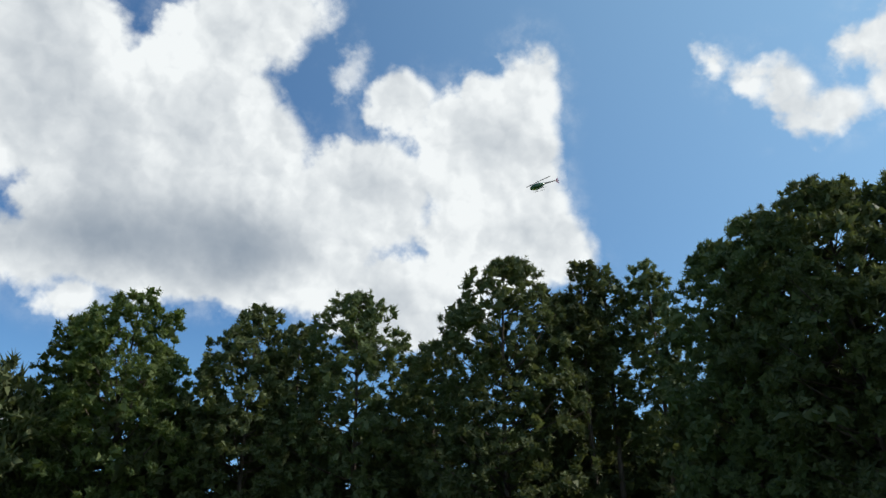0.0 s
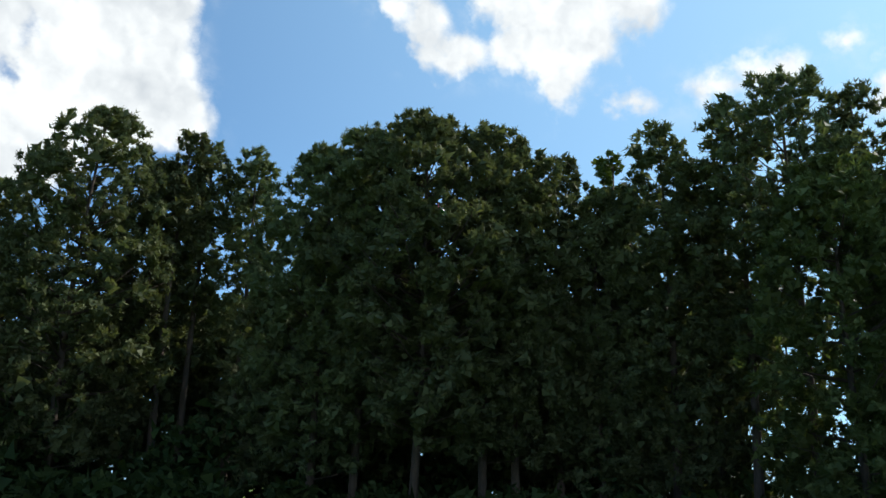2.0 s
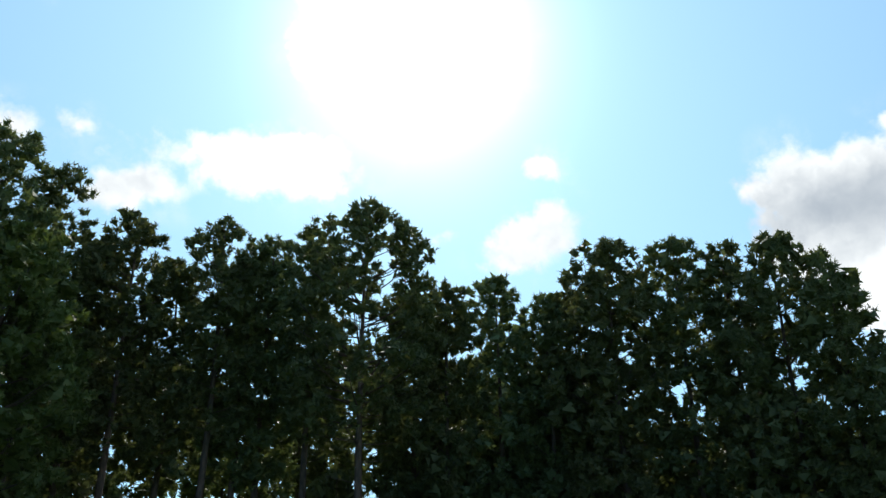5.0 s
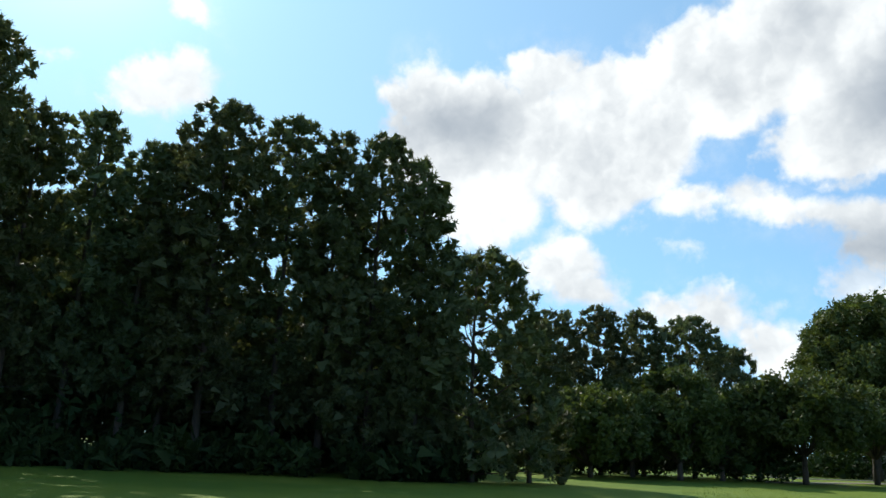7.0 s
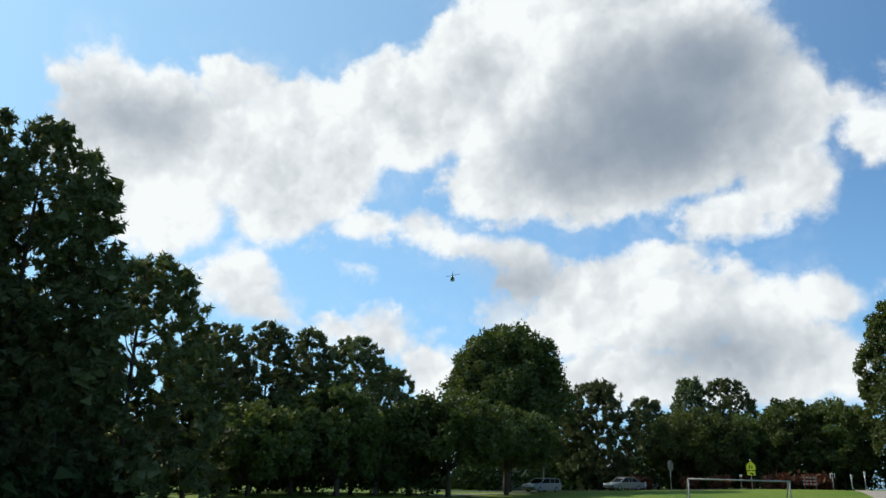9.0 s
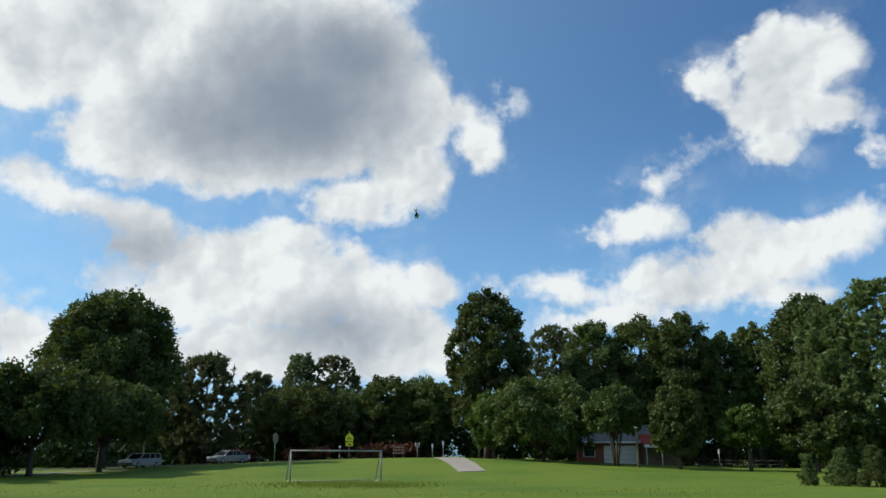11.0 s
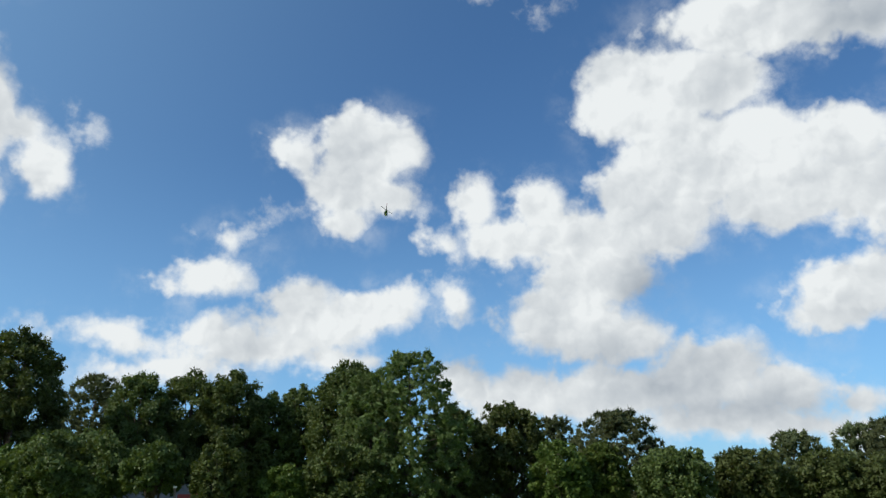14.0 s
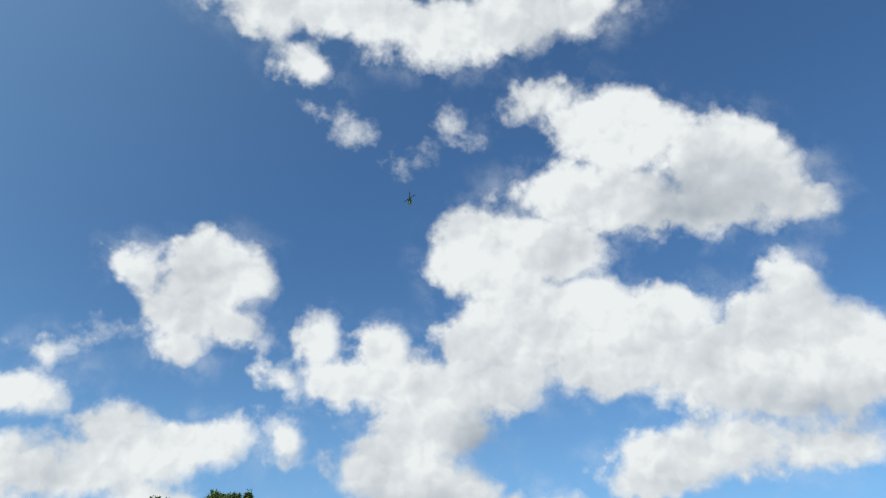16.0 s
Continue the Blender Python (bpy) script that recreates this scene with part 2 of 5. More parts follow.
    alpha = n.math("MAXIMUM", alpha, n.math("MULTIPLY", veil, 0.35))
    wf = n.math("MULTIPLY_ADD", n.math("SUBTRACT", r1, 0.5), 4.5, wisps)
    alpha = n.math("MAXIMUM", alpha, n.math("MULTIPLY", n.ramp(wf, -0.5, 1.4), 0.75))
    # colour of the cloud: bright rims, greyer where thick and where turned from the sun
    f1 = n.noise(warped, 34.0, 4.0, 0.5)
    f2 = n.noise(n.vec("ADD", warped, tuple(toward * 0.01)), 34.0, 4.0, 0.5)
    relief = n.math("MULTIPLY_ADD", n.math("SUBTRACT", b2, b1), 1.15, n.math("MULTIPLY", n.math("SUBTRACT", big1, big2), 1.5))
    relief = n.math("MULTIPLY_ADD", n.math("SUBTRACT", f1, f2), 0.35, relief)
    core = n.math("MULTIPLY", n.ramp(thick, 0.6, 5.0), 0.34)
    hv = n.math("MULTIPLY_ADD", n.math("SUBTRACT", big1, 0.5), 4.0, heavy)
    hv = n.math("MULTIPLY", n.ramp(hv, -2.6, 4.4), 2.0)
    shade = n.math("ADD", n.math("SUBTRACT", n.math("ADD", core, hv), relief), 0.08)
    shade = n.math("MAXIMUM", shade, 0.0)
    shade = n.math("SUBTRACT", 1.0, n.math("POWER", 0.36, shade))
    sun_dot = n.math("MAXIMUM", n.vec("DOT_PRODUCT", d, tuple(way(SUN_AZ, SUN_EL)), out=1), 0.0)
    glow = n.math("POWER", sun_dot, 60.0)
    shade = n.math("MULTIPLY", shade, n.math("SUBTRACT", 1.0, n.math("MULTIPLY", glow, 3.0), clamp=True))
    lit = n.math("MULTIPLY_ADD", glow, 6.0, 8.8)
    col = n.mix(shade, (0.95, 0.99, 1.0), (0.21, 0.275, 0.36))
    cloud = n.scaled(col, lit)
    haze = n.ramp(el, 0.0, 26.0, 1.0, 0.0)
    sky = n.mix(n.math("MULTIPLY", haze, 0.45), sky, (5.2, 6.6, 8.2))
    sky = n.mix(1.0, sky, (0.62, 0.97, 1.25), "MULTIPLY")
    sky = n.mix(n.math("MULTIPLY", n.math("POWER", sun_dot, 1.6), 0.62), sky, (4.5, 7.4, 9.3))
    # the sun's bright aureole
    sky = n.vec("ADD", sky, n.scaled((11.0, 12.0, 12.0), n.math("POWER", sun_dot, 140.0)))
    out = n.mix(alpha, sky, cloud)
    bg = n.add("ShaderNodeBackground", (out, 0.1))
    n.add("ShaderNodeOutputWorld", (bg.outputs[0],))
    world.cycles.sampling_method = "MANUAL"
    world.cycles.sample_map_resolution = 512


build_world()
sun = new("sun", bpy.data.lights.new("sun", "SUN"))
sun.data.energy, sun.data.angle, sun.data.color = 4.0, radians(0.6), (1.0, 0.95, 0.86)
sun.matrix_world = look(way(SUN_AZ, SUN_EL) * 300, (0, 0, 0))


# ---- materials ----
def material(name, build):
    m = bpy.data.materials.new(name)
    m.use_nodes = True
    m.node_tree.nodes.clear()
    n = Nodes(m.node_tree)
    shader = build(n)
    n.add("ShaderNodeOutputMaterial", (shader,))
    return m


def foliage(name, dark, light, through_col, rough=0.55, thin=0.25):
    def build(n):
        rnd = n.add("ShaderNodeNewGeometry").outputs["Random Per Island"]
        pos = n.add("ShaderNodeTexCoord").outputs["Object"]
        patch = n.noise(pos, 0.35, 3.0)
        tree_tone = n.add("ShaderNodeObjectInfo").outputs["Random"]
        fac = n.math("ADD", n.math("MULTIPLY", rnd, 0.5), n.math("MULTIPLY_ADD", patch, 1.2, -0.4), clamp=True)
        col = n.mix(fac, dark, light)
        hsv = n.add("ShaderNodeHueSaturation", {"Hue": n.math("MULTIPLY_ADD", tree_tone, 0.03, 0.485), "Saturation": 1.0,
                                                "Value": n.math("MULTIPLY_ADD", tree_tone, 0.4, 0.8), "Color": col}).outputs[0]
        b = n.add("ShaderNodeBsdfPrincipled", {"Base Color": hsv, "Roughness": rough, "Specular IOR Level": 0.12}).outputs[0]
        t = n.add("ShaderNodeBsdfTranslucent", (n.mix(1.0, hsv, through_col, "MULTIPLY"),)).outputs[0]
        return n.add("ShaderNodeMixShader", (thin, b, t)).outputs[0]
    return material(name, build)


def grained(name, a, b, scale, rough=0.8, bump=0.3, stretch=(1, 1, 1), metal=0.0, stain=0.25, big=0.6):
    """Two-scale mottled surface with fine relief."""
    def build(n):
        pos = n.add("ShaderNodeTexCoord").outputs["Object"]
        v = n.vec("MULTIPLY", pos, stretch)
        fine = n.noise(v, scale, 6.0, 0.65)
        broad = n.noise(pos, big, 4.0, 0.6)
        rnd = n.add("ShaderNodeObjectInfo").outputs["Random"]
        col = n.mix(n.ramp(fine, 0.3, 0.7), a, b)
        col = n.mix(n.math("MULTIPLY", n.ramp(broad, 0.45, 0.7), stain), col, tuple(c * 0.45 for c in a))
        col = n.add("ShaderNodeHueSaturation", {"Value": n.math("MULTIPLY_ADD", rnd, 0.2, 0.9), "Color": col}).outputs[0]
        bm_ = n.add("ShaderNodeBump", {"Strength": bump, "Distance": 0.02, "Height": fine}).outputs[0]
        return n.add("ShaderNodeBsdfPrincipled", {"Base Color": col, "Roughness": n.ramp(fine, 0.2, 0.8, rough - 0.1, rough + 0.1),
                                                  "Metallic": metal, "Normal": bm_}).outputs[0]
    return material(name, build)


def grass_ground(n):
    pos = n.add("ShaderNodeTexCoord").outputs["Object"]
    fine = n.noise(pos, 9.0, 6.0, 0.7)
    mid = n.noise(pos, 0.7, 5.0, 0.6)
    broad = n.noise(pos, 0.09, 4.0, 0.6)
    col = n.mix(n.ramp(fine, 0.3, 0.7), (0.085, 0.14, 0.013), (0.17, 0.23, 0.028))
    col = n.mix(n.math("MULTIPLY", n.ramp(mid, 0.5, 0.75), 0.5), col, (0.17, 0.20, 0.05))
    col = n.mix(n.math("MULTIPLY", n.ramp(broad, 0.45, 0.66), 0.6), col, (0.06, 0.135, 0.016))
    col = n.mix(n.math("MULTIPLY", n.ramp(n.noise(pos, 0.25, 5.0, 0.7), 0.66, 0.74), 0.7), col, (0.27, 0.22, 0.12))
    bm_ = n.add("ShaderNodeBump", {"Strength": 0.8, "Distance": 0.06, "Height": fine}).outputs[0]
    return n.add("ShaderNodeBsdfPrincipled", {"Base Color": col, "Roughness": 0.85, "Normal": bm_, "Specular IOR Level": 0.15}).outputs[0]


def glass(n):
    return n.add("ShaderNodeBsdfPrincipled", {"Base Color": (0.02, 0.025, 0.03, 1), "Roughness": 0.06, "Metallic": 0.0, "Specular IOR Level": 0.8}).outputs[0]


M_NEEDLE = foliage("pine_needles", (0.072, 0.091, 0.047), (0.17, 0.195, 0.09), (1.0, 1.0, 0.55), 0.6, 0.34)
M_NEEDLE_FRESH = foliage("pine_needles_fresh", (0.082, 0.115, 0.045), (0.185, 0.225, 0.085), (0.9, 1.0, 0.45), 0.6, 0.36)
M_LEAF = foliage("oak_leaves", (0.05, 0.07, 0.026), (0.14, 0.172, 0.058), (1.0, 1.0, 0.35), 0.45, 0.3)
M_LEAF_LIGHT = foliage("light_leaves", (0.052, 0.086, 0.020), (0.14, 0.18, 0.045), (1.0, 1.0, 0.3), 0.45)
# leaf colour far below the other foliage: shade under the trees is put into it
M_SHADE_SHRUB = foliage("shade_dark_shrub_leaves", (0.018, 0.036, 0.012), (0.05, 0.08, 0.024), (1.0, 1.0, 0.3), 0.6, 0.12)
M_RED_SHRUB = foliage("red_shrub_leaves", (0.07, 0.03, 0.02), (0.2, 0.09, 0.05), (1.0, 0.8, 0.4))
M_GRASS_BLADE = foliage("grass_blades", (0.15, 0.22, 0.03), (0.27, 0.34, 0.06), (1.0, 1.0, 0.4))
M_BARK = grained("pine_bark", (0.05, 0.038, 0.03), (0.125, 0.09, 0.068), 7.0, 0.9, 0.9, (1, 1, 0.25))
# fence wood with the shade it stands in darkened into its colour
M_FENCE = grained("shade_darkened_wood", (0.02, 0.017, 0.015), (0.05, 0.042, 0.035), 8.0, 0.9, 0.4)
M_GROUND = material("mown_grass", grass_ground)
M_CONCRETE = grained("concrete", (0.27, 0.23, 0.19), (0.36, 0.31, 0.26), 20.0, 0.85, 0.2)
M_ASPHALT = grained("asphalt", (0.04, 0.04, 0.042), (0.075, 0.075, 0.075), 30.0, 0.85, 0.3)
# weathered white of the goal; also the shade-greyed white of the barrier boards
M_GOAL = grained("weathered_and_shade_grey_white", (0.2, 0.2, 0.185), (0.34, 0.34, 0.32), 5.0, 0.6, 0.05, stain=0.3)
M_WHITE = grained("white_paint", (0.68, 0.68, 0.66), (0.8, 0.8, 0.78), 6.0, 0.5, 0.05, stain=0.12)
M_GREY_METAL = grained("galvanised_steel", (0.35, 0.36, 0.37), (0.5, 0.51, 0.52), 14.0, 0.45, 0.05, metal=0.7)
M_BRICK = grained("red_brick", (0.22, 0.075, 0.05), (0.34, 0.13, 0.085), 9.0, 0.85, 0.3)
M_MORTAR = grained("mortar", (0.3, 0.27, 0.24), (0.4, 0.37, 0.33), 20.0, 0.9, 0.2)
M_ROOF = grained("roof_shingle", (0.16, 0.16, 0.165), (0.27, 0.27, 0.27), 12.0, 0.9, 0.4)
M_RED_ROOF = grained("red_metal_roof", (0.25, 0.035, 0.025), (0.36, 0.06, 0.04), 6.0, 0.6, 0.1)
M_SIDING = grained("pale_siding", (0.5, 0.5, 0.48), (0.62, 0.62, 0.6), 5.0, 0.7, 0.1)
M_WOOD = grained("weathered_wood", (0.12, 0.09, 0.065), (0.24, 0.19, 0.14), 8.0, 0.85, 0.4, (1, 1, 0.3))
# both car paints are dimmed to carry the street shade in their colour
M_SILVER = grained("shade_dimmed_silver_paint", (0.3, 0.3, 0.3), (0.36, 0.36, 0.36), 3.0, 0.35, 0.0, metal=0.4, stain=0.05)
M_PALE_BLUE = grained("shade_dimmed_pale_paint", (0.4, 0.39, 0.37), (0.47, 0.46, 0.44), 3.0, 0.35, 0.0, metal=0.2, stain=0.05)
M_RUBBER = grained("tyre_rubber", (0.018, 0.018, 0.018), (0.035, 0.035, 0.035), 20.0, 0.85, 0.1)
M_GLASS = material("dark_glass", glass)
M_YELLOW = grained("fluorescent_yellow_sheet", (0.72, 0.68, 0.02), (0.8, 0.76, 0.03), 5.0, 0.5, 0.02, stain=0.05)
M_BLACK = grained("black_paint", (0.012, 0.012, 0.013), (0.03, 0.03, 0.03), 10.0, 0.5, 0.05)
M_RED = grained("red_paint", (0.45, 0.04, 0.03), (0.55, 0.07, 0.05), 5.0, 0.55, 0.05, stain=0.1)
M_MAGENTA = grained("magenta_tail_paint", (0.42, 0.03, 0.14), (0.55, 0.05, 0.2), 30.0, 0.35, 0.0, stain=0.05)
M_HELI_GREEN = grained("dark_green_gloss", (0.01, 0.05, 0.02), (0.03, 0.1, 0.035), 30.0, 0.25, 0.0, stain=0.05)
M_HELI_PALE = grained("pale_silver_gloss", (0.55, 0.56, 0.5), (0.7, 0.7, 0.64), 30.0, 0.3, 0.0, stain=0.05)
M_CARBON = grained("carbon_black", (0.015, 0.015, 0.016), (0.04, 0.04, 0.04), 60.0, 0.4, 0.0)


# ---- mesh helpers ----
def part(name, bm, mat, parent=None, label=""):
    me = bpy.data.meshes.new(name)
    bm.normal_update()
    bm.to_mesh(me)
    bm.free()
    me.materials.append(mat)
    ob = new(name, me)
    ob.parent = parent
    return tagged(ob, label)


def fast_mesh(name, verts, loops, size, mat, parent=None, smooth=False):
    """A mesh from arrays: verts (n, 3) and faces of one size."""
    me = bpy.data.meshes.new(name)
    loops = np.asarray(loops, dtype=np.int32).ravel()
    count = len(loops) // size
    me.vertices.add(len(verts))
    me.vertices.foreach_set("co", np.asarray(verts, dtype=np.float32).ravel())
    me.loops.add(len(loops))
    me.loops.foreach_set("vertex_index", loops)
    me.polygons.add(count)
    me.polygons.foreach_set("loop_start", np.arange(0, count * size, size, dtype=np.int32))
    me.polygons.foreach_set("loop_total", np.full(count, size, dtype=np.int32))
    if smooth:
        me.polygons.foreach_set("use_smooth", np.ones(count, dtype=bool))
    me.update(calc_edges=True)
    me.materials.append(mat)
    ob = new(name, me)
    ob.parent = parent
    return ob


def box(bm, x0, y0, z0, x1, y1, z1, bevel=0.0):
    r = bmesh.ops.create_cube(bm, size=1, matrix=Matrix.Translation(((x0 + x1) / 2, (y0 + y1) / 2, (z0 + z1) / 2)) @ Matrix.Diagonal((x1 - x0, y1 - y0, z1 - z0, 1)))
    if bevel:
        edges = list({e for v in r["verts"] for e in v.link_edges})
        bmesh.ops.bevel(bm, geom=edges, offset=bevel, segments=2, affect="EDGES", profile=0.7)
    return bm


def tube(bm, points, radii, sides=8):
    """A capped tube along points."""
    rings = []
    pts = [Vector((float(p[0]), float(p[1]), float(p[2]))) for p in points]
    for i, c in enumerate(pts):
        t = (pts[min(i + 1, len(pts) - 1)] - pts[max(i - 1, 0)]).normalized()
        u = t.orthogonal().normalized()
        w = t.cross(u)
        if rings:
            k = u.dot(rings[-1][1])
            if abs(k) < 0.2 or k < 0:
                u = (rings[-1][1] - t * rings[-1][1].dot(t)).normalized()
                w = t.cross(u)
        ring = [bm.verts.new(c + float(radii[i]) * (u * math.cos(2 * math.pi * j / sides) + w * math.sin(2 * math.pi * j / sides))) for j in range(sides)]
        rings.append((ring, u))
    for (a, _), (b, _) in zip(rings, rings[1:]):
        for j in range(sides):
            f = bm.faces.new((a[j], a[(j + 1) % sides], b[(j + 1) % sides], b[j]))
            f.smooth = True
    bm.faces.new(list(reversed(rings[0][0])))
    bm.faces.new(rings[-1][0])
    return bm


def prism(bm, outline, x0, x1):
    """A side outline of (y, z) swept along x."""
    a = [bm.verts.new((x0, y, z)) for y, z in outline]
    b = [bm.verts.new((x1, y, z)) for y, z in outline]
    for i in range(len(a)):
        j = (i + 1) % len(a)
        bm.faces.new((a[i], a[j], b[j], b[i]))
    bm.faces.new(list(reversed(a)))
    bm.faces.new(b)
    bmesh.ops.recalc_face_normals(bm, faces=bm.faces)
    return bm


# ---- ground ----
def step(a, b, x):
    t = np.clip((x - a) / (b - a), 0, 1)
    return t * t * (3 - 2 * t)


def ground_z(x, y):
    """Flat playing field that swells into a low bank towards the street."""
    x, y = np.asarray(x, float), np.asarray(y, float)
    r = np.hypot(x, y)
    a = np.degrees(np.arctan2(x, y)) % 360
    swell = np.exp(-((a - 166.0) / 15.0) ** 2) * 1.15 + np.exp(-((a - 172.0) / 32.0) ** 2) * 0.3
    ripple = 0.05 * np.sin(x * 0.21 + 1.0) * np.sin(y * 0.17) + 0.03 * np.sin(x * 0.5) * np.cos(y * 0.43)
    return swell * step(52, 92, r) + ripple * step(8, 20, r)


def gz(x, y):
    return float(ground_z(x, y))


def spot(az, dist, turn=0.0, sink=0.0):
    """A pose on the ground at an azimuth and distance; its -y side faces the field's middle."""
    v = way(az) * dist
    return pose(v.x, v.y, gz(v.x, v.y) - sink, 0, 0, -az + turn)


def build_ground():
    radii = np.concatenate([np.linspace(0.0, 130, 105)[1:], [150, 200, 300, 500, 1000, 2000, 4500]])
    turns = np.radians(np.arange(0, 360, 2.0))
    verts = [(0, 0, gz(0, 0))]
    for r in radii:
        xs, ys = r * np.sin(turns), r * np.cos(turns)
        verts += list(zip(xs, ys, ground_z(xs, ys)))
    k = len(turns)
    quads, tris = [], []
    for i in range(len(radii) - 1):
        for j in range(k):
            a, b = 1 + i * k + j, 1 + i * k + (j + 1) % k
            quads.append((a, b, b + k, a + k))
    ob = fast_mesh("ground", np.array(verts)[:, :], quads, 4, M_GROUND, smooth=True)
    tagged(ob, "mown green playing field with worn straw patches", "grass", kind="structure")
    ob2 = fast_mesh("ground_middle", np.array(verts[:k + 1]), [(0, 1 + (j + 1) % k, 1 + j) for j in range(k)], 3, M_GROUND)
    tagged(ob2, "mown green grass of the playing field", "grass", kind="structure")


build_ground()


# ---- trees ----
def leaf_cards(rng, centres, outward, size, width):
    """Pointed leaf sprays at centres, leaning roughly outward."""
    n = len(centres)
    d = outward + rng.normal(0, 0.7, (n, 3))
    d /= np.linalg.norm(d, axis=1, keepdims=True) + 1e-9
    s = np.cross(d, rng.normal(0, 1, (n, 3)))
    s /= np.linalg.norm(s, axis=1, keepdims=True) + 1e-9
    up = np.cross(d, s)
    L = size * rng.uniform(0.7, 1.35, (n, 1))
    w = L * width
    a = centres - d * L * 0.5 + s * w * 0.5
    b = centres - d * L * 0.3 - s * w * 0.5 + up * L * 0.15
    c = centres + d * L * 0.6
    v = np.stack([a, b, c], 1).reshape(-1, 3)
    return v, np.arange(3 * n)


def needle_tufts(rng, centres, outward, length, width, blades):
    """Bunches of needle blades: thin triangles fanning out from each centre."""
    n = len(centres)
    c = np.repeat(centres, blades, 0)
    d = np.repeat(outward, blades, 0) * 0.75 + rng.normal(0, 0.75, (n * blades, 3)) + np.array([0, 0, 0.25])
    d /= np.linalg.norm(d, axis=1, keepdims=True) + 1e-9
    s = np.cross(d, rng.normal(0, 1, (n * blades, 3)))
    s /= np.linalg.norm(s, axis=1, keepdims=True) + 1e-9
    L = length * rng.uniform(0.65, 1.25, (n * blades, 1))
    v = np.stack([c - s * width * 0.5, c + s * width * 0.5, c + d * L], 1).reshape(-1, 3)
    return v, np.arange(3 * n * blades)


KNOB = np.array([(1.0, 0, 0), (0, 1, 0), (-1, 0, 0), (0, -1, 0), (0, 0, 1), (0, 0, -1)])
KNOB_FACES = np.array([(0, 1, 4), (1, 2, 4), (2, 3, 4), (3, 0, 4), (1, 0, 5), (2, 1, 5), (3, 2, 5), (0, 3, 5)])


def hearts(rng, centres, radii, squash):
    """Dense ragged hearts of needle bunches and leaf sprays."""
    n = len(centres)
    a, b = on_sphere(rng, n), on_sphere(rng, n)
    w = np.cross(a, b)
    w /= np.linalg.norm(w, axis=1, keepdims=True)
    turn = np.stack([a, np.cross(w, a), w], 1)
    k = KNOB[None] * rng.uniform(0.75, 1.3, (n, 6, 1)) * radii[:, None, None]
    p = np.einsum("nki,nij->nkj", k, turn) * np.array([1, 1, squash]) + centres[:, None, :]
    p = p[:, KNOB_FACES.ravel(), :] + rng.normal(0, 0.35, (n, 24, 3)) * radii[:, None, None]
    return p.reshape(-1, 3), np.arange(n * 24)


def filling(rng, centres, radii, squash, count, size):
    """The dense inside of needle clumps or leaf lobes: sprays scattered through their volume."""
    n = len(centres) * count
    d = on_sphere(rng, n) * rng.uniform(0, 1, (n, 1)) ** 0.4 * np.repeat(radii, count)[:, None] * np.array([1, 1, squash])
    p = (np.repeat(centres, count, 0) + d)[:, None, :] + rng.normal(0, 1, (n, 3, 3)) * size
    return p.reshape(-1, 3), np.arange(n * 3)


def on_sphere(rng, n):
    d = rng.normal(0, 1, (n, 3))
    return d / np.linalg.norm(d, axis=1, keepdims=True)


